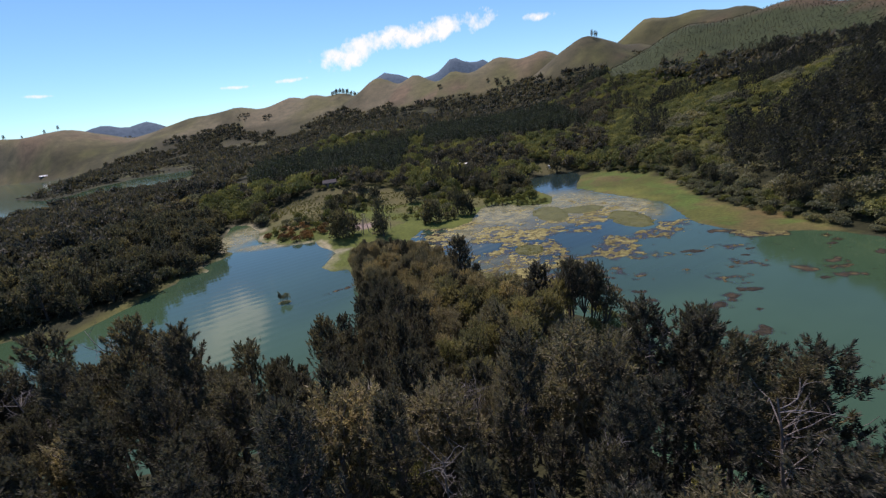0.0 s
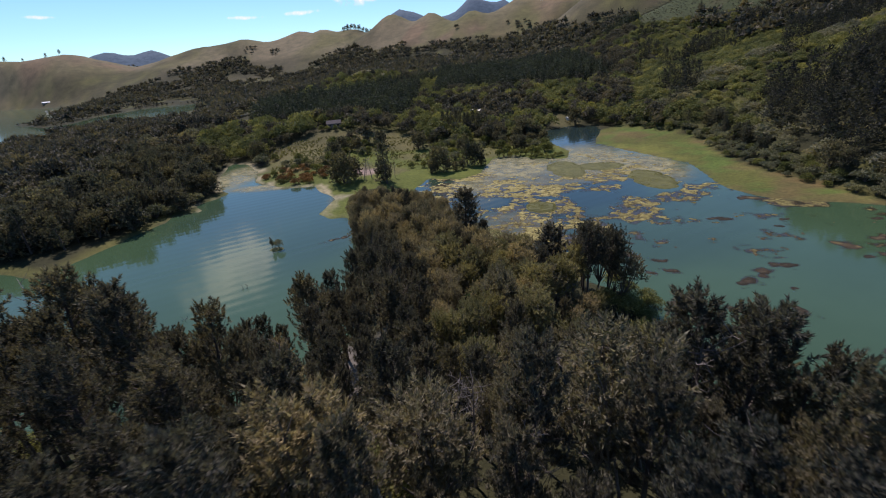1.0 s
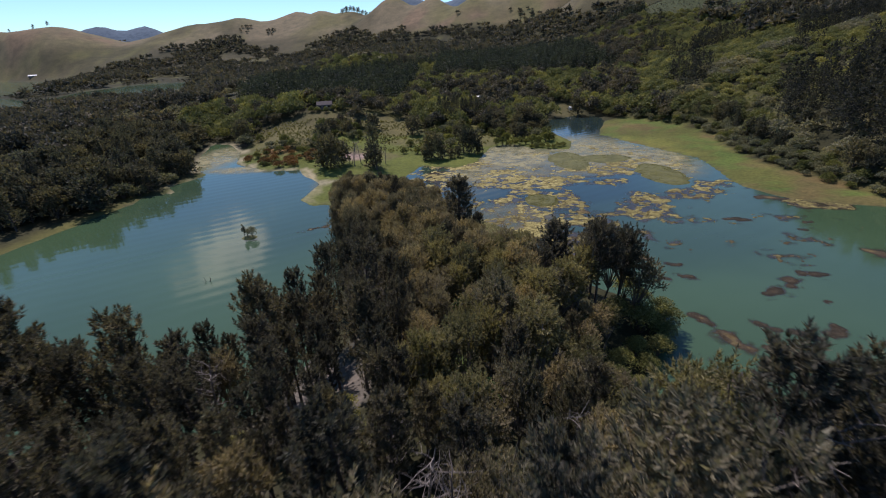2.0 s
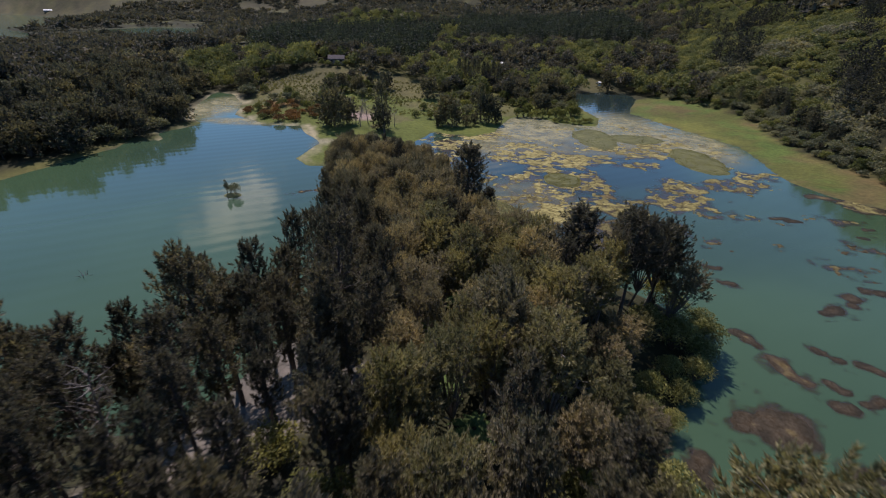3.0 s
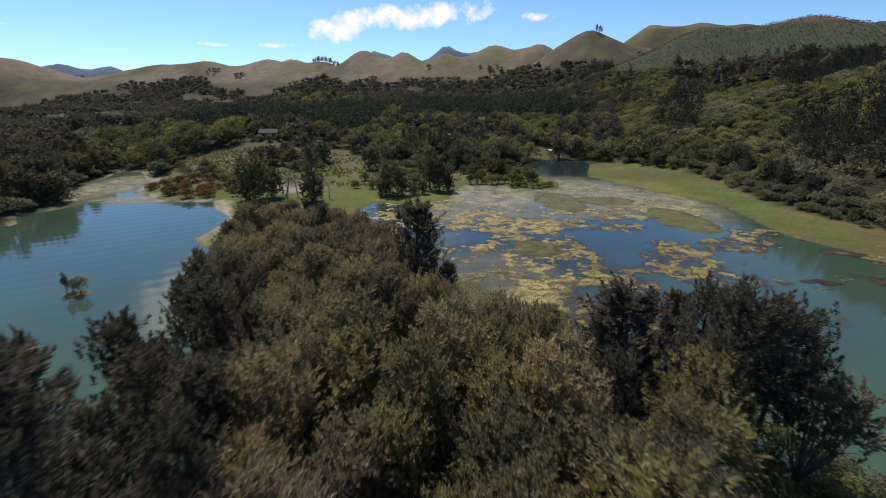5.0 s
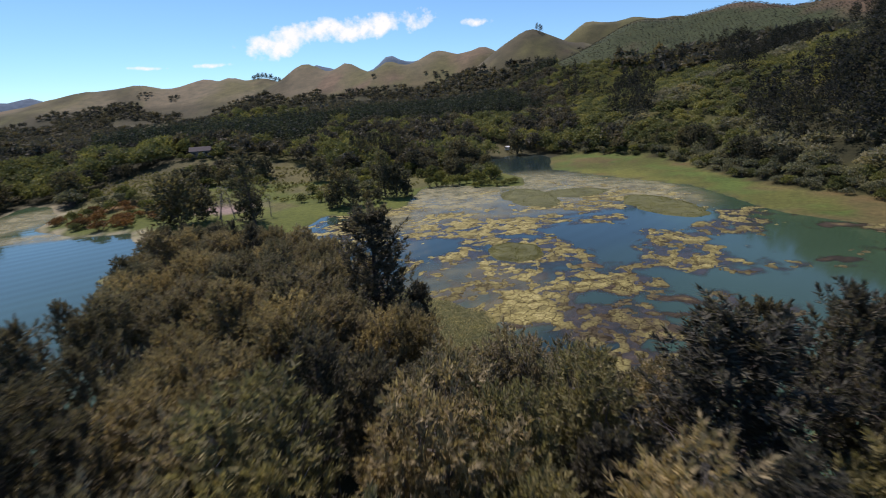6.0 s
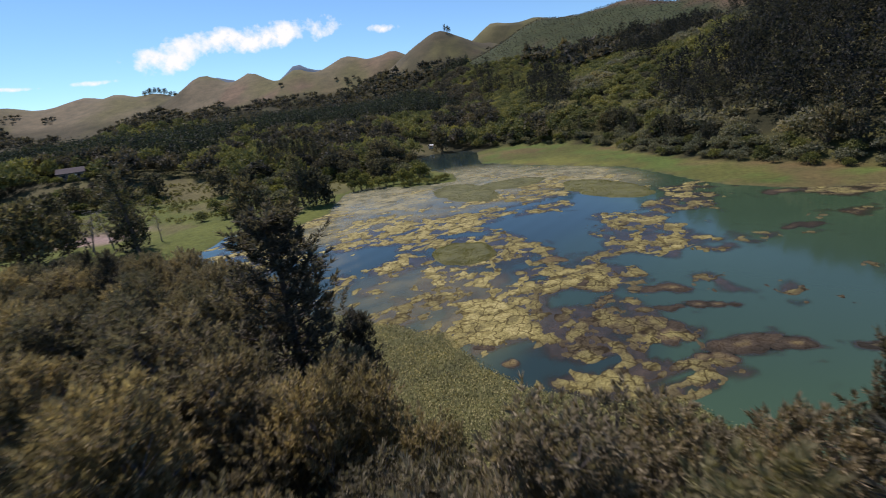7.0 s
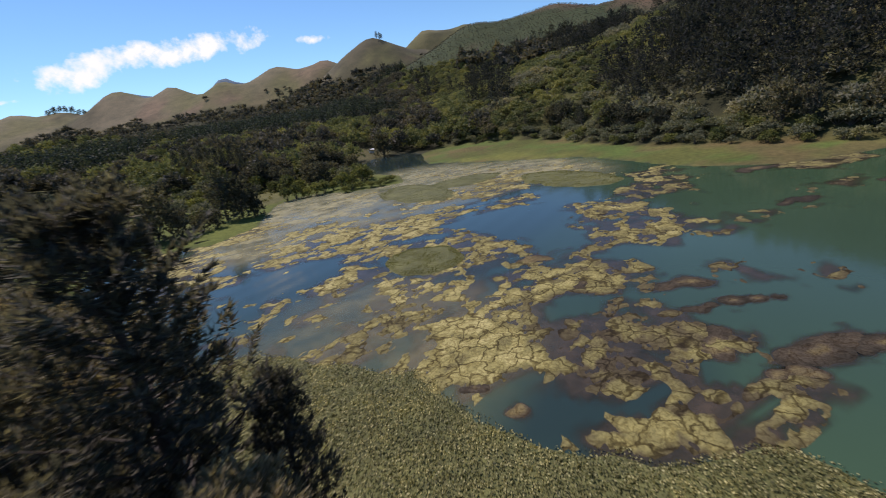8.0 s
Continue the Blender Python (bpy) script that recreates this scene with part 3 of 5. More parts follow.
def lump_crown(rng, height, spread, lumps, sprays, per, size, low=0.5, blade=0.42, up=0.8, round_=0.30):
    """A leafy crown of rounded lumps, each covered in short rising sprays, on forking stems."""
    lines, base, way = [], [], []
    fork = np.array([*(rng.normal(size=2) * 0.03 * height), height * low * 0.5])
    lines.append((np.array([[0, 0, 0], fork * 0.5, fork]), np.array([0.016, 0.013, 0.011]) * height))
    each = sprays // lumps
    for s in range(lumps):
        q = (s + 0.5) / lumps
        a = 2.4 * s + rng.uniform(-0.4, 0.4)
        zz = low + (0.86 - low) * q**0.8 * rng.uniform(0.9, 1.1)
        reach = spread * (0.35 + 0.65 * (1 - q) ** 0.6) * rng.uniform(0.45, 0.75)
        c = np.array([reach * math.cos(a), reach * math.sin(a), height * min(0.88, zz)])
        big = spread * round_ * rng.uniform(0.8, 1.3)
        mid = fork + (c - fork) * np.array([0.6, 0.6, 0.5])
        lines.append((np.array([fork, mid, c]), np.array([0.009, 0.006, 0.002]) * height))
        n = unit(rng.normal(size=(each, 3)) + np.array([0, 0, 0.35]))
        p = c + n * big * rng.uniform(0.55, 1.05, (each, 1)) * np.array([1, 1, 1.15])
        p[:, 2] = np.minimum(p[:, 2], height * 0.99 - 0.6 * size)
        base.append(p)
        way.append(unit(n * 0.7 + rng.normal(size=(each, 3)) * 0.25 + np.array([0, 0, up])))
        for k in range(0, min(each, 5)):
            lines.append((np.array([c - np.array([0, 0, 0.5 * big]), p[k]]), np.array([0.0028, 0.001]) * height))
    base, way = np.concatenate(base), np.concatenate(way)
    crown = brushes(rng, base, way, size * rng.uniform(0.7, 1.4, len(base)), per, size * 0.45, size * 0.45 * blade, 0.9, 0.35)
    return (tubes(lines[:1], 6), tubes(lines[1:], 3)), crown


def bush_arrays(rng, height, spread, clumps, count, size, skirt=0.15, loose=0.35):
    """A rounded leafy crown of several clumps over short limbs."""
    lines, bases, ways, faces = [], [], [], []
    per = count // clumps
    for s in range(clumps):
        a, r = 2.4 * s, spread * math.sqrt((s + 0.3) / clumps) * 0.72
        zz = height * (skirt + (0.80 - skirt) * (1 - 0.75 * (r / spread) ** 2) * rng.uniform(0.75, 1.1))
        c = np.array([r * math.cos(a), r * math.sin(a), zz])
        big = spread * rng.uniform(0.34, 0.52)
        lines.append((np.array([[0, 0, 0], c * np.array([0.5, 0.5, 0.45]), c]), np.array([0.018, 0.011, 0.003]) * height))
        q = unit(rng.normal(size=(per, 3)))
        q[:, 2] = np.where(q[:, 2] < -0.45, -q[:, 2], q[:, 2])
        faces.append(q + np.array([0, 0, 0.15]))
        q = q * rng.uniform(0.72, 1.06, (per, 1))
        bases.append(c + q * np.array([big, big, big * 0.85 * min(1.3, height / spread / 1.6)]))
        ways.append(unit(q * 0.7 + rng.normal(size=(per, 3)) * 0.7 + np.array([0, 0, 0.15])))
    b, w, q = np.concatenate(bases), np.concatenate(ways), np.concatenate(faces)
    return tubes(lines, 4), leaves(rng, b, w, size * rng.uniform(0.6, 1.4, len(b)), size * 0.62, q, loose)


def bare_arrays(rng, height, forks=26):
    """A dead tree: trunk, limbs and twigs without leaves."""
    trunk = limb(rng, (0, 0, 0), (rng.normal() * 0.1, rng.normal() * 0.1, 1), height, 0.016 * height, 0.003 * height, 0.06, 6)
    lines = [trunk]
    for _ in range(forks):
        f = rng.uniform(0.35, 0.97)
        at = np.array([np.interp(f, np.linspace(0, 1, 7), trunk[0][:, k]) for k in range(3)])
        a = rng.uniform(0, 2 * np.pi)
        br = limb(rng, at, (math.cos(a), math.sin(a), 0.6), height * rng.uniform(0.1, 0.26), 0.05, 0.015, 0.25, 4, 0.05)
        lines.append(br)
        for _ in range(3):
            k = rng.integers(1, 4)
            lines.append(limb(rng, br[0][k], rng.normal(size=3) + np.array([0, 0, 0.6]), height * rng.uniform(0.04, 0.11), 0.022, 0.008, 0.25, 3))
    return tubes(lines[:1], 6), tubes(lines[1:], 4)


def spar_arrays(rng, height, spread, tiers, count):
    """A narrow plantation conifer: tiers of short sprays round one stem, tapering to a spire."""
    f = 1 - np.sqrt(rng.uniform(0.0, 1.0, count))
    a = rng.uniform(0, 2 * np.pi, count)
    f = (np.floor(f * tiers) + rng.uniform(0.2, 0.8, count)) / tiers
    r = spread * (1 - f) ** 0.85 * rng.uniform(0.3, 0.9, count) ** 0.6
    b = np.stack([r * np.cos(a), r * np.sin(a), height * (0.06 + 0.88 * f)], 1)
    w = unit(np.stack([np.cos(a), np.sin(a), rng.uniform(-0.2, 0.5, count) + 0.9 * f], 1) + rng.normal(size=(count, 3)) * 0.25)
    size = spread * (0.34 + 0.3 * (1 - f))
    v, t = leaves(rng, b, w, size * rng.uniform(0.8, 1.2, count), size * 0.75, np.stack([np.cos(a), np.sin(a), 0.6 + 0 * a], 1), 0.3)
    return tubes([(np.array([[0, 0, 0], [0, 0, height * 0.96]]), np.array([0.25, 0.04]))], 4), (v, t)


def tree_mould(name, wood, crown, leaf_mat, bark=None, scale_to=1.0):
    """A tree at the origin with its trunk and crown, to be copied out."""
    root = new(name)
    root.empty_display_size = 0.5
    stem, limbs = wood if isinstance(wood[0], tuple) else (wood, None)
    trunk = part("trunk", mesh_np("trunk", stem[0] * scale_to, stem[1], bark or M_BARK, True), root)
    if limbs is not None:
        tagged(part("branchwork", mesh_np("branchwork", limbs[0] * scale_to, limbs[1], bark or M_BARK, True), trunk), "bare grey-brown limbs", kind="stuff")
    if crown is not None:
        part("crown", mesh_np("crown", crown[0] * scale_to, crown[1], leaf_mat), root)
    return root


def plant(moulds, places, rng, sink=0.25):
    """Sets copies of moulds (height 1 m in the mould) at places (x, y, height, widen, which)."""
    used = {}
    for x, y, tall, wide, which in places:
        z = float(ground(np.array([x]), np.array([y]))[0]) - sink
        m = Matrix.Translation((x, y, z)) @ Matrix.Rotation(rng.uniform(0, 2 * math.pi), 4, "Z") @ Matrix.Diagonal((tall * wide, tall * wide, tall, 1))
        used.setdefault(which, []).append(m)
    for which, poses in used.items():
        for m in poses[1:]:
            copy_thing(moulds[which], m)
        moulds[which].matrix_basis = poses[0]
    for k, mould in enumerate(moulds):
        if k not in used:
            for o in (*mould.children_recursive, mould):
                bpy.data.objects.remove(o)


def scatter(rng, x0, x1, y0, y1, step, keep):
    """Jittered grid of places for which keep(x, y) is true."""
    gx, gy = np.meshgrid(np.arange(x0, x1, step), np.arange(y0, y1, step))
    gx = (gx + rng.uniform(-0.42, 0.42, gx.shape) * step).ravel()
    gy = (gy + rng.uniform(-0.42, 0.42, gy.shape) * step).ravel()
    ok = keep(gx, gy)
    return gx[ok], gy[ok]


def joined(name, moulds, x, y, tall, wide, rng, mat, label, category):
    """Many trees too far to count, as one mesh of leaves."""
    z = ground(x, y)
    turn = rng.uniform(0, 2 * np.pi, len(x))
    which = rng.integers(0, len(moulds), len(x))
    vs, tone = [], []
    own = np.clip(rng.normal(0.5, 0.24, len(x)), 0, 1)
    for k, (mv, mf) in enumerate(moulds):
        sel = np.where(which == k)[0]
        if not len(sel):
            continue
        c, s = np.cos(turn[sel])[:, None], np.sin(turn[sel])[:, None]
        hx, hz = (tall * wide)[sel][:, None], tall[sel][:, None]
        px = (mv[None, :, 0] * c - mv[None, :, 1] * s) * hx + x[sel][:, None]
        py = (mv[None, :, 0] * s + mv[None, :, 1] * c) * hx + y[sel][:, None]
        pz = mv[None, :, 2] * hz + z[sel][:, None] - 0.3
        vs.append(np.stack([px, py, pz], -1).reshape(-1, 3))
        tone.append(np.repeat(own[sel], len(mv)))
    v = np.concatenate(vs)
    me = mesh_np(name, v, np.arange(len(v)).reshape(-1, 3), mat)
    me.attributes.new("own", "FLOAT", "POINT").data.foreach_set("value", np.concatenate(tone).astype(np.float32))
    return tagged(new(name, me), label, category, kind="stuff")


def canopy(x, y):
    """Height of the tree tops over the headland."""
    c = np.interp(y, [-40, 0, 30, 41, 50, 58, 73, 91, 110, 135, 155, 175, 200, 216], [56, 52, 47, 44.5, 39.5, 34.5, 30.5, 27.5, 24, 20.5, 18.8, 18.2, 15.5, 11])
    if x > 12 and y < 54:
        c = max(c, 43.0 - (1.4 * max(0.0, x - 25) if y > 42 else 0.0))
    if x < -40 and y < 78:
        c = max(c, float(np.interp(y, [50, 62, 70, 78], [44, 43, 36, 30])))
    return c


rng = np.random.default_rng(7)

# -- headland: the wood below the flight --
PINES = [tree_mould("pine_tree", *needle_pine(np.random.default_rng(100 + k), 20, 3.5 + 0.4 * (k % 3), 50, 5, 46, 0.9, 0.42 + 0.06 * (k % 2), 0.45, 0.30), M_PINE, scale_to=1 / 20) for k in range(5)]
PINES += [tree_mould("pine_tree", *needle_pine(np.random.default_rng(120 + k), 20, 4.6, 84, 6, 40, 0.95, 0.16 - 0.10 * (k == 2), 0.45, 0.30, 0.22), M_PINE, scale_to=1 / 20) for k in range(3)]
PINES += [tree_mould("pine_tree", *needle_pine(np.random.default_rng(130), 20, 5.2, 74, 7, 40, 0.9, 0.52, 0.30, 0.32, 0.1), M_PINE, scale_to=1 / 20)]
TEAS = [tree_mould("tea_tree", *lump_crown(np.random.default_rng(200 + k), 16, 3.7 + 0.35 * (k % 3), 17, 400, 30, 0.8, 0.5, 0.34), M_TEA if k < 6 else M_OLIVE, M_STEM, scale_to=1 / 16) for k in range(9)]
SHRUBS = [tree_mould("broadleaf_shrub", *bush_arrays(np.random.default_rng(300 + k), 6, 3.0, 17, 2400, 0.32), M_SHRUB, scale_to=1 / 6) for k in range(3)]
SNAGS = [tree_mould("dead_tree", bare_arrays(np.random.default_rng(400 + k), 15), None, None, M_DEAD, scale_to=1 / 15) for k in range(3)]
for mould in PINES:
    tagged(mould, "dark green pine tree with bare lower trunk on the headland", "pine tree", "trees of the headland wood")
for mould in TEAS[6:]:
    tagged(mould, "light olive-green fine-leaved tree in the headland wood", "tree", "trees of the headland wood")
for mould in TEAS[:6]:
    tagged(mould, "brownish olive fine-leaved tea tree in the headland wood", "tree", "trees of the headland wood")
for mould in SHRUBS:
    tagged(mould, "bright yellow-green broadleaf shrub beside the water's edge", "shrub", "shrubs of the headland")
for mould in SNAGS:
    tagged(mould, "leafless grey dead tree standing bare", "dead tree", "dead trees of the headland")

NAMED_PINES = [(22, 118, 23.6, 1.7, 5), (30.5, 113, 25, 1.05, 8), (36.5, 116, 22.3, 1.0, 8), (0.5, 158, 23.6, 1.55, 7), (6.3, 156.5, 12, 1.3, 7), (33, 127.5, 19.2, 0.9, 6),
               (-28, 84, 30.5, 0.9, 1), (-38, 75, 26, 1.0, 3), (-27, 135, 21.2, 0.9, 4), (-28, 109, 24, 0.9, 0), (-33, 93, 24, 1.0, 2), (7, 71, 31, 0.9, 0), (16, 68, 27.5, 1.0, 4),
               (22, 51, 43.5, 1.0, 3), (26, 47, 43, 1.0, 1), (23, 33, 47.5, 0.9, 0), (32, 35, 43.5, 1.0, 2), (-53, 61, 44, 1.0, 1), (-55, 69, 39, 1.0, 3), (-16, 95, 31, 0.95, 2), (20, 56, 34, 0.9, 4)]


def wood_places():
    x, y = scatter(rng, -80, 58, 16, 216, 5.5, lambda a, b: (shore(a, b) > 1.2) & (on_headland(a, b) > 0.3) & (np.abs(a) < 90) & ~((b > 200) & (a < -52)))
    pines, teas, shrubs, snags = [], [], [], []
    def thick(a, b):
        return ((a < -8) & (a > -46) & (b > 40) & (b < 100)) | ((a < -18) & (b >= 100) & (b < 150))

    dense = thick(x, y)
    x2, y2 = scatter(rng, -46, -8, 40, 145, 5.1, lambda a, b: (shore(a, b) > 0.8) & thick(a, b))
    x, y = np.concatenate([x[~dense], x2]), np.concatenate([y[~dense], y2])
    d = shore(x, y)
    g = ground(x, y)
    for i in range(len(x)):
        top = canopy(x[i], y[i])
        if x[i] > -3 and 126 < y[i] < 165:
            top -= 3.5
        if x[i] < -32 and 70 < y[i] < 130:
            top -= 4.0 if y[i] < 100 else 1.5
        left = x[i] < (-5 if y[i] < 98 else -13 if y[i] < 112 else -21) - 3 * math.sin(y[i] * 0.09)
        if any(math.hypot(x[i] - p[0], y[i] - p[1]) < (6.5 if p[4] in (5, 6, 7) else 4.2) for p in NAMED_PINES):
            continue
        u = rng.uniform()
        tall = top * rng.uniform(0.84, 1.06) - g[i] - (2.5 if d[i] < 6 else 0)
        if x[i] > 8 and 66 < y[i] < 106:
            tall = min(tall, 5 + 0.85 * d[i])
        if d[i] < 5 and x[i] > 0 and u < 0.8:
            shrubs.append((x[i], y[i], rng.uniform(4, 7.5), rng.uniform(0.9, 1.2), int(rng.integers(0, 3))))
        elif math.hypot(x[i] + 30, y[i] - 82) < 6:
            continue
        elif (left and u < (0.86 if y[i] < 150 else 0.22)) or (u < (0.74 if y[i] < 62 else 0.08) and y[i] < 130) or (x[i] > 14 and y[i] < 50 and u < 0.35):
            pines.append((x[i], y[i], tall * rng.uniform(0.90, 1.03), rng.uniform(0.82, 1.08), int(rng.integers(0, 5))))
        elif u > 0.965 and y[i] < 150 and d[i] > 7:
            snags.append((x[i], y[i], tall * rng.uniform(0.75, 0.98), 1.0, int(rng.integers(0, 3))))
        elif u > 0.90:
            shrubs.append((x[i], y[i], rng.uniform(5, 8.5), rng.uniform(0.8, 1.1), int(rng.integers(0, 3))))
        else:
            light = 40 < y[i] < 125 and x[i] > -8 and u < 0.6
            teas.append((x[i], y[i], tall * rng.uniform(0.86, 1.03), rng.uniform(0.85, 1.15) * min(1.5, max(1.0, 15 / tall)), int(rng.integers(6, 9) if light else rng.integers(0, 6))))
    for px, py, top, wide, which in NAMED_PINES:
        pines.append((px, py, top - float(ground(np.array([px]), np.array([py]))[0]) + 0.3, wide, which))
    for px, py, top in ((20.5, 134.5, 10.5), (12.5, 131, 14.5), (24, 131, 12.5), (0, 143.5, 15.5), (3.5, 146, 12.5), (-4, 145, 18), (-8, 141, 19)):
        teas.append((px, py, top - float(ground(np.array([px]), np.array([py]))[0]), 1.2, int(rng.integers(0, 6))))
    for k in range(11):
        px, py = -12 + 38 * ((k * 0.618) % 1), 24 + 3.4 * k
        snags.append((px, py, canopy(px, py) - 4.2 + 1.2 * math.sin(k) - float(ground(np.array([px]), np.array([py]))[0]), 0.8, k % 3))
    for px, py, tall in ((27, 79, 8.0), (46, 112, 6.5), (43.5, 107.5, 5.5), (47, 117, 5), (41, 103, 5), (37, 98, 4.5), (44, 121, 5), (33, 92, 4), (40, 110, 7)):
        shrubs.append((px, py, tall, 1.15, int(rng.integers(0, 3))))
    return pines, teas, shrubs, snags


def fern_arrays(rng, height, reach):
    """A tree fern: a slim trunk and a rosette of arching fronds."""
    base, way, face = [], [], []
    for k in range(15):
        a = 2 * np.pi * k / 15 + rng.uniform(-0.1, 0.1)
        out = np.array([math.cos(a), math.sin(a), 0])
        side = np.array([-math.sin(a), math.cos(a), 0])
        lift = rng.uniform(0.25, 0.5)
        for t in np.linspace(0.12, 1.0, 13):
            c = np.array([0, 0, height]) + out * reach * t + np.array([0, 0, reach * (lift * t - 0.75 * t * t)])
            for s in (-1, 1):
                base.append(c)
                way.append(side * s + out * 0.45 + np.array([0, 0, -0.1]))
                face.append(np.array([0, 0, 1.0]))
    base, way, face = np.array(base), unit(np.array(way)), np.array(face)
    t = np.tile(np.repeat(np.linspace(0.12, 1.0, 13), 2), 15)
    trunk = (np.array([[0, 0, 0], [0.1, 0, height * 0.5], [0, 0, height]]), np.array([0.16, 0.13, 0.12]))
    return tubes([trunk], 6), leaves(rng, base, way, reach * 0.26 * (1.15 - t), reach * 0.1, face, 0.15)


_pines, _teas, _shrubs, _snags = wood_places()
_snags += [(-59, 270, 13, 1.3, 0), (-55, 274, 12, 1.3, 1), (-62, 277, 12, 1.3, 2), (-57, 266, 11, 1.3, 2), (-40, 268, 9, 1.3, 1)]
plant(PINES, _pines, rng)
plant(TEAS, _teas, rng)
plant(SHRUBS, _shrubs, rng)
plant(SNAGS, _snags, rng)
FERNS = [tree_mould("tree_fern", *fern_arrays(np.random.default_rng(450 + k), 6, 2.4), M_FERN, scale_to=1 / 6) for k in range(2)]
for mould in FERNS:
    tagged(mould, "light green tree fern with arching fronds under the trees", "tree fern", "tree ferns of the headland")
plant(FERNS, [(x, y, rng.uniform(5.5, 8.5), 1.1, k % 2) for k, (x, y) in enumerate(((4, 74), (9, 79), (1, 83), (13, 86), (6, 90), (18, 82), (10, 97), (2, 101), (15, 101), (21, 92), (7, 108), (-3, 94), (24, 99), (12, 112)))], rng)

# -- middle distance: single trees and bushes round the lake --
ROUND = [tree_mould("round_tree", *lump_crown(np.random.default_rng(500 + k), 10, 4.2, 16, 192, 11, 1.5, 0.1, 0.8, 0.5, 0.38), M_DARK, scale_to=1 / 10) for k in range(4)]
GREYS = [tree_mould("grey_bush", *bush_arrays(np.random.default_rng(520 + k), 5, 3.4, 11, 620, 0.72, -0.05), M_GREY, scale_to=1 / 5) for k in range(4)]
GREENS = [tree_mould("green_bush", *bush_arrays(np.random.default_rng(540 + k), 5, 3.2, 11, 620, 0.72, -0.05), M_BROAD, scale_to=1 / 5) for k in range(3)]
FIRS = [tree_mould("tall_conifer", *needle_pine(np.random.default_rng(560 + k), 18, 3.8, 42, 4, 11, 1.5, 0.10, 0.6, 0.55), M_FIR, scale_to=1 / 18) for k in range(4)]
for mould in ROUND:
    tagged(mould, "dark green rounded tree on the lake shore", "tree", "trees round the lake")
for mould in GREYS:
    tagged(mould, "grey-green rounded bush on the slope beside the lake", "bush", "bushes round the lake")
for mould in GREENS:
    tagged(mould, "light green bush beside the marsh meadow", "bush", "bushes round the lake")
for mould in FIRS:
    tagged(mould, "tall dark conifer rising over the bushes", "conifer", "trees round the lake")

round_at, grey_at, green_at, fir_at = [], [], [], []


def put(store, x, y, tall, wide=1.0, kinds=4):
    store.append((x, y, tall * rng.uniform(0.92, 1.08), wide * rng.uniform(0.9, 1.1), int(rng.integers(0, kinds))))


# western shore
for x, y in zip(*scatter(rng, -232, -135, 150, 345, 7.6, lambda a, b: (shore(a, b) > 3) & (shore(a, b) < 62) & (a < -146) & (clearing(a, b) < 0.4) & ~((a > -198) & (b < 200) & (shore(a, b) < 14)))):
    u = rng.uniform()
    edge = float(shore(np.array([x]), np.array([y]))[0])
    if edge < 6:
        put(grey_at, x, y, rng.uniform(3, 6), 1.0)
    elif u < 0.62:
        put(round_at, x, y, rng.uniform(10, 17), 1.05)
    elif u < 0.82:
        put(fir_at, x, y, rng.uniform(13, 20), 1.35)
    else:
        put(grey_at, x, y, rng.uniform(5, 9), 1.0)
# marsh meadow: the trees that stand alone
for x, y, t in ((-43, 257, 22), (-46, 263, 12), (-69, 262, 17.9), (-74, 265, 9), (-65, 270, 13), (3, 289, 18), (8, 287, 13), (49, 352, 12), (52, 358, 14), (41, 345, 11), (98, 410, 15), (45, 356, 15)):
    put(round_at if t < 18 else fir_at, x, y, t, 1.0 if t < 18 else 1.25)
for x, y, t in ((-15, 277, 14), (-9, 275, 8), (-18, 273, 6), (-4, 276, 6), (0, 279, 6), (12, 286, 7)):
    put(round_at, x, y, t)
for k in range(9):
    put(fir_at, -14 + 3.4 * k, 377 + 5 * math.sin(2.1 * k), 17, 0.9)
for k in range(8):
    put(green_at, 24 + 3.6 * k, 306 + 1.5 * math.sin(1.7 * k), 5.0 + 1.5 * math.sin(2.3 * k), 0.75, 3)
for k in range(7):
    put(green_at, 44 + 3.2 * k, 296 + 2.5 * math.sin(1.3 * k), 2.6, 1.2, 3)
for x, y in zip(*scatter(rng, -140, 70, 268, 372, 7.4, lambda a, b: (shore(a, b) > 7) & (clearing(a, b) < 0.5) & (((b > 306) & (fbm(a, b, 22, 2, 78) > -0.24 - 0.5 * (b > 338))) | ((b > 292) & (fbm(a, b, 26, 2, 77) > 0.25))))):
    u = rng.uniform()
    if u < 0.45:
        put(green_at, x, y, rng.uniform(3.5, 7.5), 1.0, 3)
    elif u < 0.70:
        put(grey_at, x, y, rng.uniform(3.5, 7.0))
    elif u < 0.88:
        put(round_at, x, y, rng.uniform(6, 12), 1.1)
# the knoll and the meadow's edge
RUSTS = [tree_mould("rusty_bush", *bush_arrays(np.random.default_rng(580 + k), 3, 2.4, 9, 380, 0.62, -0.05), M_RUST, scale_to=1 / 3) for k in range(2)]
for mould in RUSTS:
    tagged(mould, "low rust-brown bush on the grassy knoll", "bush", "bushes round the lake")
rust_at = []
for x, y in zip(*scatter(rng, -138, -82, 268, 345, 5.6, lambda a, b: (shore(a, b) > 4) & (np.hypot((a + 104) / 9, (b - 322) / 16) > 1) & (fbm(a, b, 15, 2, 75) > -0.02 - 0.5 * (b < 296)))):
    u = rng.uniform()
    if y < 298 and u < 0.65:
        put(rust_at, x, y, rng.uniform(2.2, 4), 1.1, 2)
    elif u < 0.5:
        put(grey_at, x, y, rng.uniform(2.6, 5), 1.1)
    elif u < 0.85:
        put(green_at, x, y, rng.uniform(2.6, 5.5), 1.1, 3)
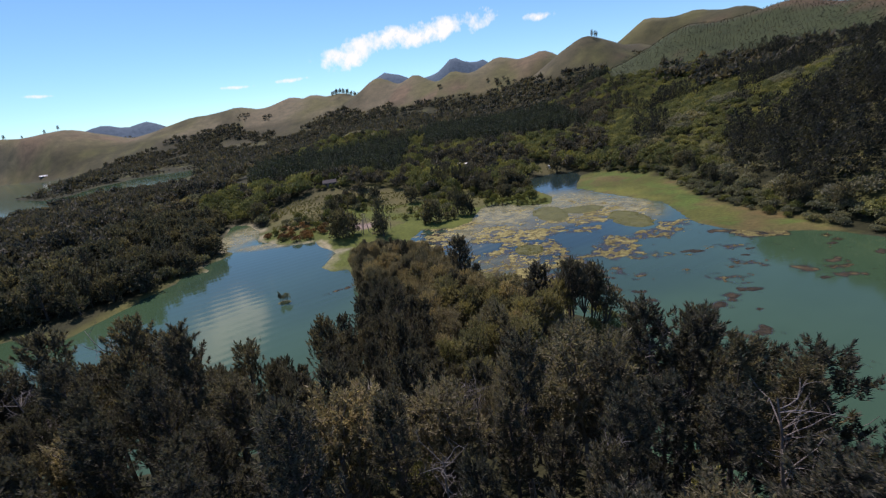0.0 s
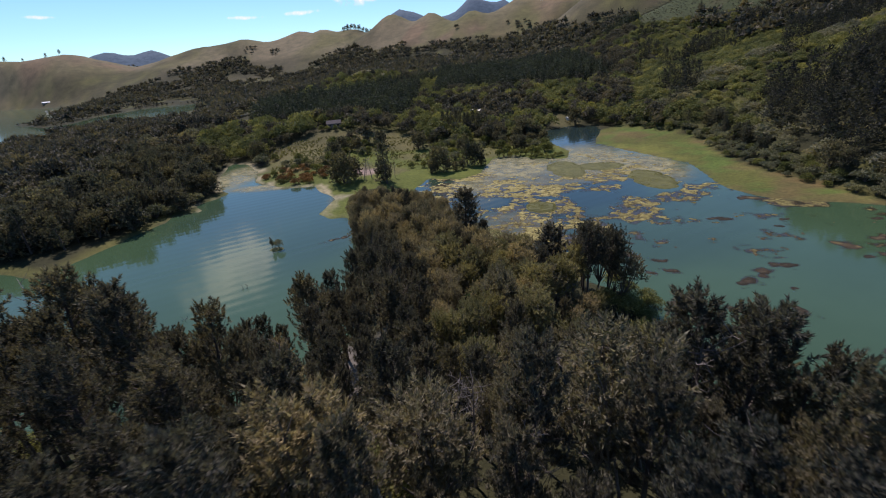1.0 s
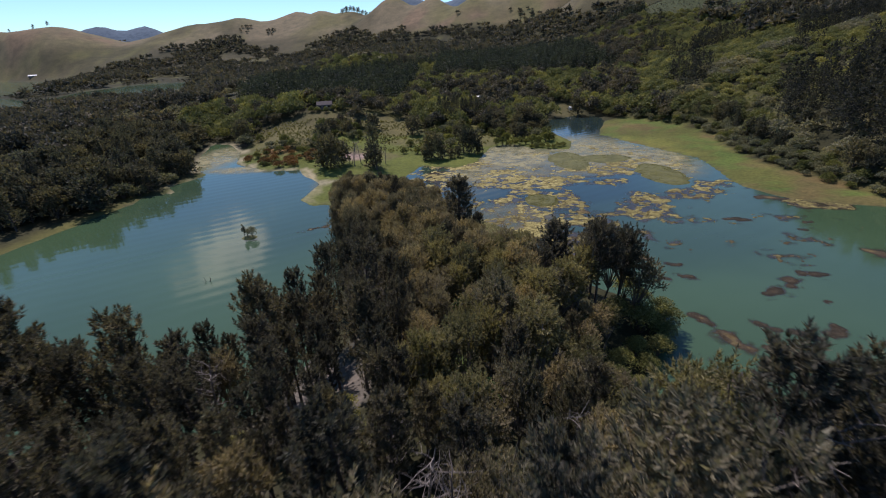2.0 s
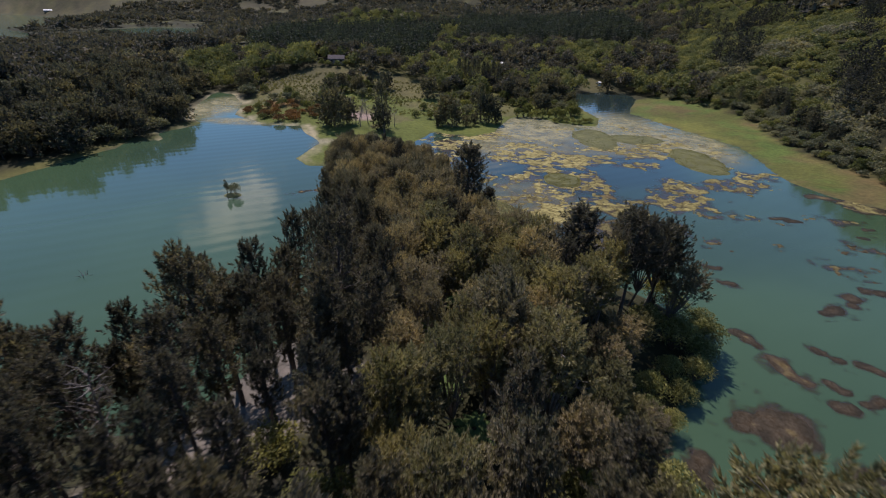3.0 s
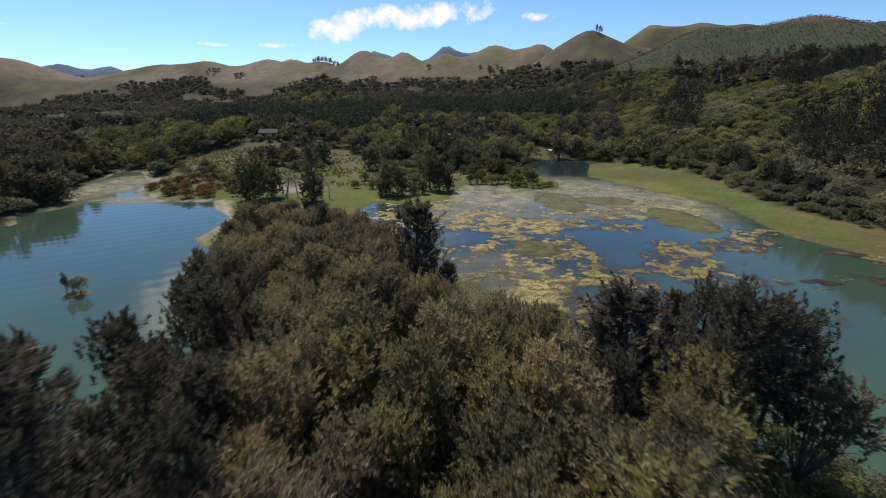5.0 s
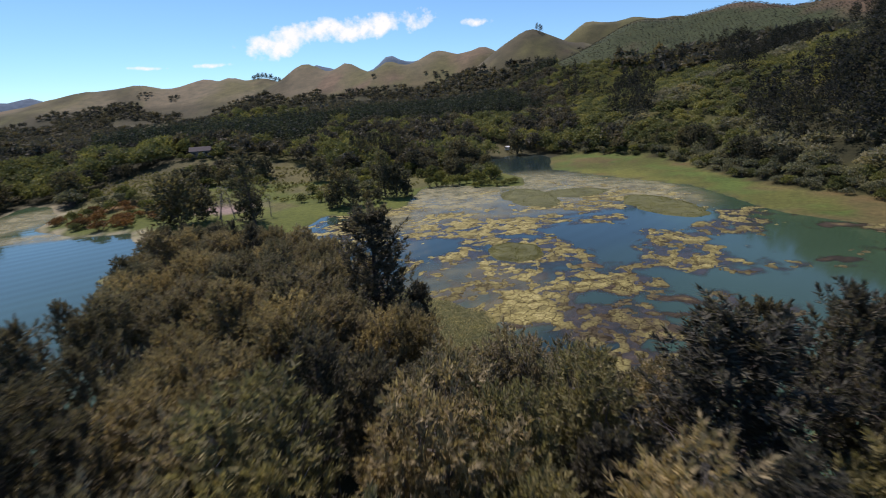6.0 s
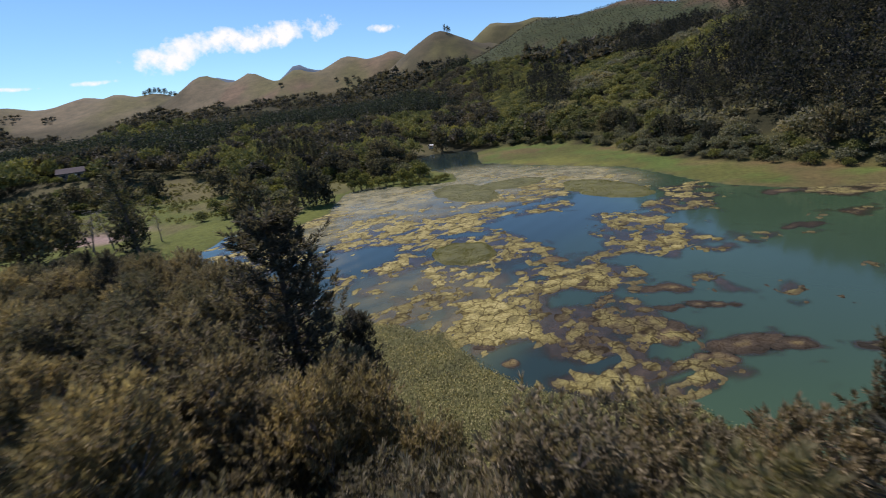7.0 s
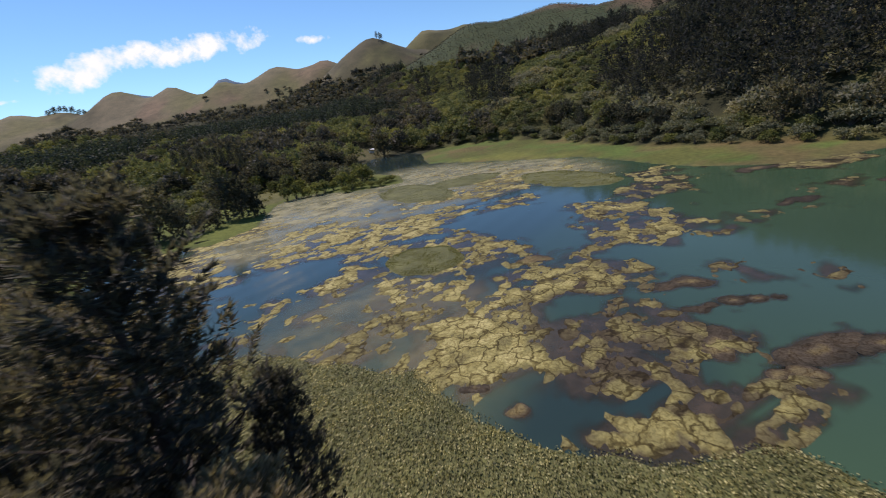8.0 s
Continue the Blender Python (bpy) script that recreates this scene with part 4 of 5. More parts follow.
for x, y in zip(*scatter(rng, -84, 20, 262, 300, 6.4, lambda a, b: (shore(a, b) > 14) & (b > 286) & (fbm(a, b, 16, 2, 79) > 0.3))):
    put(grey_at if rng.uniform() < 0.5 else green_at, x, y, rng.uniform(2.5, 6.0), 1.1, 3)
for dx, dy in ((-9, -7), (-4, -8), (3, -9), (8, -6), (11, -2)):
    put(green_at, -106 + dx, 393 + dy, 4.2, 1.0, 3)
plant(RUSTS, rust_at, rng)
# eastern shore: bushes at the foot, trees above
for x, y in zip(*scatter(rng, 110, 215, 130, 400, 5.2, lambda a, b: (a > np.interp(b, *EAST_EDGE) - 2.5) & (a < np.interp(b, *EAST_EDGE) + 12) & (shore(a, b) > 2))):
    u = rng.uniform()
    off = x - float(np.interp(y, *EAST_EDGE))
    if off < 9 or u < 0.4:
        put(grey_at if u < 0.7 else green_at, x, y, rng.uniform(2.6, 4.6) + 0.16 * max(0.0, off), 1.1, 3)
    else:
        put(round_at if u < 0.75 else fir_at, x, y, rng.uniform(7, 13), 1.0)
plant(ROUND, round_at, rng)
plant(GREYS, grey_at, rng)
plant(GREENS, green_at, rng)
plant(FIRS, fir_at, rng)

# -- the woods beyond, too many to count --


def crowns(make, n, seed, **kw):
    """Leaf triangles of n moulds, scaled to a height of 1 m."""
    out = []
    for k in range(n):
        _, (v, f) = make(np.random.default_rng(seed + k), **kw)
        out.append((v[f.ravel()] / kw["height"], f))
    return out


FAR_ROUND = crowns(bush_arrays, 5, 600, height=10, spread=4.8, clumps=10, count=270, size=1.5, skirt=0.05, loose=0.15)
FAR_BUSH = crowns(bush_arrays, 5, 620, height=6, spread=4.4, clumps=9, count=170, size=1.7, skirt=0.0, loose=0.15)
FAR_PINE = crowns(needle_pine, 5, 640, height=18, spread=4.6, whorls=21, tufts=3, per=5, size=2.3, bare=0.08, shape=0.6, blade=0.55)
HILL_BUSH = crowns(bush_arrays, 6, 630, height=6, spread=4.4, clumps=11, count=400, size=0.98, skirt=0.0, loose=0.12)
FAR_SPAR = crowns(spar_arrays, 4, 660, height=16, spread=2.7, tiers=10, count=150)
TINY = crowns(bush_arrays, 4, 680, height=9, spread=5.0, clumps=5, count=40, size=4.2, loose=0.2)
MINI = crowns(bush_arrays, 4, 690, height=3, spread=1.7, clumps=4, count=36, size=1.15, skirt=-0.15, loose=0.2)


def hill_dark(a, b):
    """Where dark pines, not grey-green bushes, clothe the eastern hillside."""
    e = east_rise(a, b)
    return (fbm(a, b, 36, 3, 71) + np.clip((350 - b) / 110, -0.42, 0.8) + 0.4 * e - 0.08 - 0.9 * sstep(0.095 - e, 0, 0.04)) > 0


def open_ground(a, b):
    return (north_flats(a, b, 0) > 0.3) | (clearing(a, b) > 0.45) | (east_marsh(a, b) > 0.3)


def spar_stand(a, b):
    return ((a > -280) & (a < -48) & (b > 422 + 0.45 * np.maximum(0, -112 - a) + 8 * fbm(a, b, 30, 2, 82)) & (b < 660)) | ((a > -30) & (a < 190) & (b > 590) & (b < 870)) | ((fbm(a, b, 110, 2, 81) > 0.28) & (b > 520))


x, y = scatter(rng, 120, 640, 60, 900, 7.8, lambda a, b: (a > np.interp(b, *EAST_EDGE) + 9) & (shore(a, b) > 3) & ~open_ground(a, b) & hill_dark(a, b) & (a < np.interp(b, *EAST_EDGE) + 310) & (crop_hill(a, b) < 0.3))
joined("hillside_pines", FAR_PINE, x, y, rng.uniform(11, 24, len(x)), rng.uniform(0.95, 1.4, len(x)), rng, W_FIR, "dark pine wood covering the steep hillside", "wood")
x, y = scatter(rng, 120, 620, 60, 900, 7.8, lambda a, b: (a > np.interp(b, *EAST_EDGE) + 10) & (shore(a, b) > 3) & ~open_ground(a, b) & ~hill_dark(a, b) & (a < np.interp(b, *EAST_EDGE) + 300) & (crop_hill(a, b) < 0.3))
sel = fbm(x, y, 50, 3, 72) + 0.003 * (y - 300) + rng.uniform(-0.2, 0.2, len(x)) > 0.05
joined("hillside_scrub", HILL_BUSH, x[~sel], y[~sel], rng.uniform(4.5, 9, (~sel).sum()), rng.uniform(0.9, 1.2, (~sel).sum()), rng, W_GREY, "grey-green scrub covering the lower hillside", "scrub")
joined("hillside_broadleaf", HILL_BUSH, x[sel], y[sel], rng.uniform(4, 8, sel.sum()), rng.uniform(0.9, 1.2, sel.sum()), rng, W_BROAD, "yellow-green broadleaf scrub in the hollow of the hillside", "scrub")
x, y = scatter(rng, 120, 380, 60, 420, 8.5, lambda a, b: (a > np.interp(b, *EAST_EDGE) + 8) & (a < np.interp(b, *EAST_EDGE) + 110) & (shore(a, b) > 3) & hill_dark(a, b))
joined("hillside_understory", FAR_BUSH, x, y, rng.uniform(3, 6.5, len(x)), rng.uniform(0.9, 1.3, len(x)), rng, W_GREY, "grey-green shrubs under and between the hillside pines", "scrub")
x, y = scatter(rng, -480, -140, 90, 620, 8.6, lambda a, b: (shore(a, b) > 5) & ((shore(a, b) > 60) | (b > 345) | (a < -245)) & ~open_ground(a, b) & (a < -150) & ~spar_stand(a, b) & ~((a > -225) & (b > 338) & (b < 480)))
tall = np.where((y > 440) | (x < -300), rng.uniform(12, 19, len(x)), rng.uniform(7, 18, len(x)))
sel = fbm(x, y, 40, 2, 84) + rng.uniform(-0.5, 0.5, len(x)) > 0.3
joined("western_wood", FAR_ROUND, x[~sel], y[~sel], tall[~sel], rng.uniform(0.85, 1.15, (~sel).sum()), rng, W_DARK, "dark mixed wood on the land between the lakes", "wood")
joined("western_scrub", HILL_BUSH, x[sel], y[sel], 0.6 * tall[sel], rng.uniform(0.9, 1.2, sel.sum()), rng, W_GREY, "grey-green scrub between the trees on the western shore", "scrub")


x, y = scatter(rng, -330, 330, 345, 900, 6.6, lambda a, b: (b > 372) & (shore(a, b) > 6) & (a > -180 - 0.35 * (b - 372)) & (a < np.interp(b, *EAST_EDGE) + 20) & ~open_ground(a, b) & spar_stand(a, b) & (pasture(a, b) < 0.3) & (np.hypot(a + 106, b - 388) > 15))
joined("plantation_conifers", FAR_SPAR, x, y, rng.uniform(15, 25, len(x)), rng.uniform(0.85, 1.15, len(x)), rng, W_SPAR, "dark close-set plantation conifers on the valley floor", "wood")
x, y = scatter(rng, -330, 330, 345, 900, 8.8, lambda a, b: (b > np.where(a < -140, 340, 356)) & (shore(a, b) > 6) & ((a > -150 - 0.25 * (b - 372)) | ((a > -225) & (b < 480))) & (a < np.interp(b, *EAST_EDGE) + 20) & ~open_ground(a, b) & ~spar_stand(a, b) & (pasture(a, b) < 0.3) & (np.hypot(a + 106, b - 386) > 14) & ~((b < 386) & (np.abs(a + 0.245 * b + 11) < 9)))
sel = fbm(x, y, 45, 2, 83) + rng.uniform(-0.55, 0.55, len(x)) > np.where((x < -100) & (x > -230) & (y < 480), -0.05, 0.02)
joined("valley_broadleaf_wood", HILL_BUSH, x[sel], y[sel], rng.uniform(6, 13, sel.sum()), rng.uniform(0.7, 0.95, sel.sum()), rng, W_BROAD, "green broadleaf wood on the valley floor", "wood")
joined("valley_dark_wood", FAR_ROUND, x[~sel], y[~sel], rng.uniform(8, 15, (~sel).sum()), rng.uniform(0.8, 1.1, (~sel).sum()), rng, W_DARK, "dark mixed wood on the valley floor", "wood")


def far_wood(a, b):
    r = np.hypot(a, b - 80)
    az = np.degrees(np.arctan2(a, b))
    return (r > 600) & (az > -52) & (az < 58) & (shore(a, b) > 12) & (pasture(a, b) < 0.28) & (crop_hill(a, b) < 0.4) & ((b > 880) | (np.abs(a) > 330)) & ((fbm(a, b, 120, 3, 91) > -0.35) | (a > 150)) & (bumps(a, b, HILLS) < 150) & ~((az < -29) & (r < 1250) & (fbm(a, b, 60, 2, 92) < 0.25))


x, y = scatter(rng, -1900, 1000, 420, 2300, 17, far_wood)
joined("far_wood", TINY, x, y, rng.uniform(8, 15, len(x)), rng.uniform(1.0, 1.5, len(x)), rng, W_DARK, "far dark woods in the hollows of the hills", "wood")
x, y = scatter(rng, -1100, -300, 480, 1150, 11, lambda a, b: (np.degrees(np.arctan2(a, b)) < -28) & (np.hypot(a, b - 80) > 590) & (shore(a, b) > 7) & (fbm(a, b, 50, 3, 93) > -0.05))
joined("far_scrub", TINY, x, y, rng.uniform(2.2, 6, len(x)), rng.uniform(1.0, 1.6, len(x)), rng, W_DARK, "low dark scrub on the far promontory", "scrub")
SPRIG = crowns(bush_arrays, 4, 695, height=3, spread=1.7, clumps=2, count=8, size=2.0, skirt=0.0, loose=0.2)
x, y = np.meshgrid(np.arange(150, 1150, 4.6), np.arange(400, 1500, 9.5))
x, y = (x + rng.uniform(-1.2, 1.2, x.shape)).ravel(), (y + rng.uniform(-0.6, 0.6, y.shape)).ravel()
y = y - 0.35 * x
sel = (crop_hill(x, y) > 0.35) & (fbm(x, y, 130, 4, 63) > -0.6) & (rng.uniform(size=len(x)) < 0.9) & (np.hypot(x, y) < 1150)
x, y = x[sel], y[sel]
joined("young_plantation", SPRIG, x, y, rng.uniform(1.3, 2.6, len(x)), rng.uniform(0.9, 1.3, len(x)), rng, W_DARK, "rows of young plantation trees on the ridge", "plantation")
# rough grass and low scrub of the marsh meadow
x, y = scatter(rng, -150, 75, 215, 372, 2.6, lambda a, b: (shore(a, b) > 9) & (fbm(a, b, 12, 3, 97) > -0.12) & (b > 296))
joined("meadow_tussocks", MINI, x, y, rng.uniform(0.6, 1.5, len(x)), rng.uniform(0.9, 1.5, len(x)), rng, M_REED, "rough tussocks of grass and low scrub on the meadow", "grass")
x, y = scatter(rng, -1500, 1000, 900, 2150, 21, lambda a, b: (pasture(a, b) > 0.3) & (shore(a, b) > 20) & (fbm(a, b, 90, 3, 95) > 0.42) & (bumps(a, b, HILLS) < 140) & (np.degrees(np.arctan2(a, b)) > -50))
joined("hill_trees", TINY, x, y, rng.uniform(5, 11, len(x)), rng.uniform(1.0, 1.5, len(x)), rng, W_DARK, "scattered trees and gorse on the dry pasture hills", "trees")

# ---- on the water ----
BEDS = [(34, 164, 15, 18, 1.0), (34, 151, 9, 4.5, 1.0), (41, 147, 7, 3.5, 0.8), (62, 197, 14, 7, 0.7), (74, 185, 10, 7, 0.75), (100, 208, 16, 5, 0.75), (30, 228, 26, 14, 0.85), (60, 224, 18, 6, 0.8), (22, 198, 27, 30, 0.56), (46, 190, 12, 26, 0.62), (70, 190, 15, 17, 0.66), (46, 240, 42, 20, 0.62), (94, 204, 12, 6, 0.62), (88, 262, 20, 40, 0.35), (112, 214, 12, 12, 0.5),
        (137, 190, 15, 8, 1.1), (-10, 232, 14, 24, 0.7), (5, 262, 16, 12, 0.8)]
POOLS = [(24.5, 158.5, 5, 4.2), (41, 170, 4, 3), (12, 212, 9, 8), (56, 205, 7, 14), (32, 156, 2.6, 1.6), (41, 153, 3.5, 2.2), (36, 148, 4, 1.0)]


def bed(x, y):
    """Cover of the floating algae: over 0 where it lies on the surface."""
    x, y = x + 3.2 * fbm(x, y, 11, 3, 111) + 1.1 * fbm(x, y, 3, 2, 113), y + 3.2 * fbm(x, y, 11, 3, 112) + 1.1 * fbm(x, y, 3, 2, 114)
    m = 0.0
    for cx, cy, wx, wy, amount in BEDS:
        m = np.maximum(m, amount * sstep(1.25 - np.hypot((x - cx) / wx, (y - cy) / wy), 0, 0.6))
    for cx, cy, wx, wy in POOLS:
        m = m - 0.8 * sstep(1.3 - np.hypot((x - cx) / wx, (y - cy) / wy), 0, 0.7)
    n = 0.5 * fbm(x + 0.4 * y, y * 1.25, 13, 3, 101) + 0.5 * fbm(x, y * 1.3, 4.2, 3, 102)
    cut = np.abs(fbm(x, y, 8, 3, 105))
    return m * 0.85 - 0.56 + 1.15 * n + 0.5 * np.minimum(cut, 0.3)


def cells(x, y, size, seed):
    """Cellular pattern: gap between the two nearest cell centres, and each cell's own random value."""
    u, v = x / size, y / size
    i0, j0 = np.floor(u), np.floor(v)
    f1, f2, own = np.full(x.shape, 9.0), np.full(x.shape, 9.0), np.zeros(x.shape)
    for di in (-1, 0, 1):
        for dj in (-1, 0, 1):
            i, j = i0 + di, j0 + dj
            r = np.hypot(i + hash01(i, j, seed) - u, j + hash01(i, j, seed + 1) - v)
            first = r < f1
            f2 = np.where(first, f1, np.minimum(f2, r))
            own = np.where(first, hash01(i, j, seed + 2), own)
            f1 = np.where(first, r, f1)
    return f2 - f1, own


def pads(x, y):
    """The bed broken into pads: some cells are missing, and gaps open between them."""
    wx, wy = x + 2.4 * fbm(x, y, 5, 3, 121), y + 2.4 * fbm(x, y, 5, 3, 122)
    gap, own = cells(wx, wy * 1.3, 2.3, 131)
    return bed(x, y) - 0.30 * np.clip(1 - gap / 0.11, 0, 1) + 0.62 * (own - 0.60) + 0.22 * fbm(x, y, 1.7, 2, 124)


def sheet(name, x0, x1, y0, y1, step, field, height, mat, attribute=None):
    """A sheet that rises over the water only where its field is over 0."""
    gx, gy = np.meshgrid(np.arange(x0, x1, step), np.arange(y0, y1, step))
    f = field(gx.ravel(), gy.ravel())
    rows, cols = gx.shape
    idx = np.arange(rows * cols).reshape(rows, cols)
    q = np.stack([idx[:-1, :-1], idx[:-1, 1:], idx[1:, 1:], idx[1:, :-1]], -1).reshape(-1, 4)
    q = q[(f[q] > 0).any(1)]
    keep, inv = np.unique(q, return_inverse=True)
    v = np.stack([gx.ravel(), gy.ravel(), height(gx.ravel(), gy.ravel(), f)], 1)[keep]
    me = mesh_np(name, v, inv.reshape(-1, 4), mat, True)
    if attribute is not None:
        at = me.attributes.new("dry", "FLOAT", "POINT")
        at.data.foreach_set("value", attribute(v[:, 0], v[:, 1], f[keep]).astype(np.float32))
    return me


def pad_tone(x, y, f):
    _, own = cells(x + 2.4 * fbm(x, y, 5, 3, 121), (y + 2.4 * fbm(x, y, 5, 3, 122)) * 1.3, 2.3, 131)
    return np.clip(0.02 + 0.9 * np.clip(f, 0, 0.5) + 0.42 * own + 0.35 * fbm(x, y, 10, 4, 104) + 0.2 * sstep(60 - x, 0, 30) + 0.3 * sstep(y, 180, 235) - 0.40 * sstep(x - 24, 0, 12) * sstep(182 - y, 0, 20), 0, 1)


def pad_height(x, y, f):
    return np.clip(0.35 * f, -0.25, 0.07) + np.where(f > 0, 0.03 * fbm(x, y, 1.6, 2, 103), 0)


for x0, x1, y0, y1, step in ((-25, 82, 140, 214, 0.45), (82, 155, 140, 214, 0.7), (-25, 155, 214, 300, 0.7)):
    me = sheet("algae_bed", x0, x1 + step, y0, y1 + step, step, pads, pad_height, M_ALGAE, pad_tone)
    tagged(new("algae_bed", me), "cracked yellow and brown algae pads floating on the lake", "algae", kind="stuff")
M_SUNK, _nt, _p, _o = material("sunken_weed")
_p.inputs["Roughness"].default_value, _p.inputs["Specular IOR Level"].default_value = 0.25, 0.3
_nt.links.new(ramp_node(_nt, noise_node(_nt, 0.35, 5.0, 0.7), [(0.3, (0.022, 0.022, 0.014)), (0.7, (0.068, 0.050, 0.030))]), _p.inputs["Base Color"])
_at = _nt.nodes.new("ShaderNodeAttribute")
_at.attribute_name = "dry"
_clear, _mx = _nt.nodes.new("ShaderNodeBsdfTransparent"), _nt.nodes.new("ShaderNodeMixShader")
_nt.links.new(math_node(_nt, "MULTIPLY", _at.outputs["Fac"], math_node(_nt, "ADD", noise_node(_nt, 0.5, 5.0, 0.7), 0.4), True), _mx.inputs[0])
_nt.links.new(_clear.outputs[0], _mx.inputs[1])
_nt.links.new(_p.outputs[0], _mx.inputs[2])
_nt.links.new(_mx.outputs[0], _o.inputs[0])
me = sheet("sunken_weed", -25, 155, 140, 300, 0.9, lambda x, y: bed(x, y) + 0.16, lambda x, y, f: np.full(len(x), 0.006), M_SUNK, lambda x, y, f: np.clip(f / 0.26, 0, 1))
tagged(new("sunken_weed", me), "brown weed just under the surface between the algae", "water weed", kind="stuff")


def weed_mat(x, y, length, width, turn, dry, seed):
    """One loose raft of weed: several lumps grown together, the rim fading under water."""
    r = np.random.default_rng(seed)
    k = max(3, int(length / width * 2.2))
    cx = np.linspace(-0.36, 0.36, k) * length + r.normal(size=k) * 0.05 * length
    cy = 0.22 * width * np.sin(np.linspace(0, 3.5, k) + seed) + r.normal(size=k) * 0.14 * width
    cr = width * r.uniform(0.26, 0.48, k)

    def lumps(px, py):
        m = 0.0
        for i in range(k):
            m = m + np.exp(-((px - cx[i]) ** 2 + (py - cy[i]) ** 2) / cr[i] ** 2 * 0.9)
        return m - 0.42 + 0.42 * fbm(px + seed * 3.1, py, 1.8, 3, seed)

    root = new("weed_mat")
    box_ = (-0.75 * length, 0.75 * length, -1.3 * width, 1.3 * width)
    me = sheet("weed_slab", *box_, 0.3, lumps, lambda px, py, f: np.clip(0.2 * f, -0.2, 0.06) + 0.025 * fbm(px, py, 0.8, 2, seed + 5), M_WEED,
               lambda px, py, f: np.clip(0.75 * dry + 0.35 * f + 0.3 * fbm(px, py, 1.5, 2, seed), 0, 1))
    part("weed_slab", me, root)
    me = sheet("sunken_rim", *box_, 0.45, lambda px, py: lumps(px, py) + 0.28, lambda px, py, f: np.full(len(px), 0.005), M_SUNK, lambda px, py, f: np.clip(f / 0.3, 0, 1))
    part("sunken_rim", me, root, "dark weed under water")
    root.matrix_basis = pose(x, y, 0, 0, 0, turn)
    label = "yellowish raft of drying weed floating on the lake" if dry > 0.5 else "dark brown raft of weed just breaking the lake surface"
    tagged(root, label, "weed mat", "weed rafts on the lake")


RAFTS = [(121, 147, 8, 4, -40, 0.7), (135, 151, 7, 3, 10, 0.7), (130, 138, 9, 4, -35, 0.6), (121, 138, 3, 2, 0, 0.1), (118, 171, 4, 2, 10, 0.1), (112, 165, 3, 2, 0, 0.1), (98, 175, 6, 3, -10, 0.0),
         (95, 136, 9, 3, -15, 0.1), (86, 132, 7, 4, 35, 0.3), (79, 127, 7, 3, 10, 0.0), (89, 122, 2, 1.5, 0, 0.0), (69, 112, 6, 3, -25, 0.2), (75, 109, 6, 2.5, -30, 0.1), (82, 110, 5, 4, 30, 0.2),
         (62, 143, 6, 2, -15, 0.1)]
RAFTS_SOUTH = [(90, 93, 7, 4, 20, 0.1), (56, 116, 7, 2.5, -60, 0.3), (59, 107, 8, 4, -50, 0.6), (65, 104, 4, 2, -20, 0.2), (63, 100, 4, 3, 20, 0.2), (69, 101, 6, 2, 10, 0.1), (49, 95, 11, 7, -35, 0.35),
               (36, 86, 6, 4, 70, 0.3), (59, 87, 7, 4, 0, 0.2), (62, 136, 5, 2, -5, 0.1), (56, 135, 3, 2, 0, 0.2), (147, 167, 4, 2, 0, 0.1), (154, 154, 6, 3, 20, 0.3), (96, 176, 9, 2, -5, 0.0)]
RAFTS_NORTH = [(54, 166, 8, 3, -15, 0.35), (55, 159, 8, 2, -20, 0.2), (50, 161, 5, 2, -10, 0.2), (45, 156, 6, 4, 30, 0.6), (50, 150, 9, 4, -30, 0.5), (54, 147, 7, 3, -35, 0.25), (45, 149, 6, 2.5, -25, 0.9),
               (47, 187, 4, 4, 0, 1.0), (22.5, 164, 2.6, 2.2, 0, 0.6), (24, 159, 1.8, 1.3, 20, 0.8), (52, 180, 3, 2, 30, 0.8), (46, 175, 6, 2, 10, 0.3), (121, 196, 14, 4, -20, 0.35), (-52, 178, 12, 2, 30, 0.0)]
for k, (x, y, a, b, turn, dry) in enumerate(RAFTS + RAFTS_SOUTH + RAFTS_NORTH):
    weed_mat(x, y, 0.88 * a, 0.86 * b, turn, dry, 700 + k)


def ellipses(x, y, lobes, wob, seed):
    m = -9.0
    for cx, cy, wx, wy in lobes:
        m = np.maximum(m, 1 - np.hypot((x - cx) / wx, (y - cy) / wy))
    return m * 6 + wob * fbm(x, y, 5, 3, seed)


def reed_patch(lobes, seed, blades, size, label):
    """A low island of reeds: a carpet with upright blades."""
    x0, x1 = min(c[0] - c[2] for c in lobes) - 2, max(c[0] + c[2] for c in lobes) + 2
    y0, y1 = min(c[1] - c[3] for c in lobes) - 2, max(c[1] + c[3] for c in lobes) + 2
    root = new("reed_patch")
    me = sheet("reed_carpet", x0, x1, y0, y1, 0.8, lambda x, y: ellipses(x, y, lobes, 1.0, seed), lambda x, y, f: np.clip(0.2 * f, -0.3, 0.25) + 0.08 * fbm(x, y, 2, 2, seed), M_MARSH)
    part("reed_carpet", me, root)
    r = np.random.default_rng(seed)
    x, y = r.uniform(x0, x1, blades * 2), r.uniform(y0, y1, blades * 2)
    f = ellipses(x, y, lobes, 1.0, seed)
    x, y, f = x[f > 0], y[f > 0], f[f > 0]
    base = np.stack([x, y, np.clip(0.2 * f, 0, 0.2)], 1)
    v, t = leaves(r, base, unit(r.normal(size=base.shape) * 0.45 + np.array([0, 0, 1.0])), size * r.uniform(0.5, 1.3, len(x)), size * 0.4)
    part("reed_growth", mesh_np("reed_growth", v, t, M_REED), root, "dense olive reed blades")
    tagged(root, label, "reeds", "reed islands on the lake")


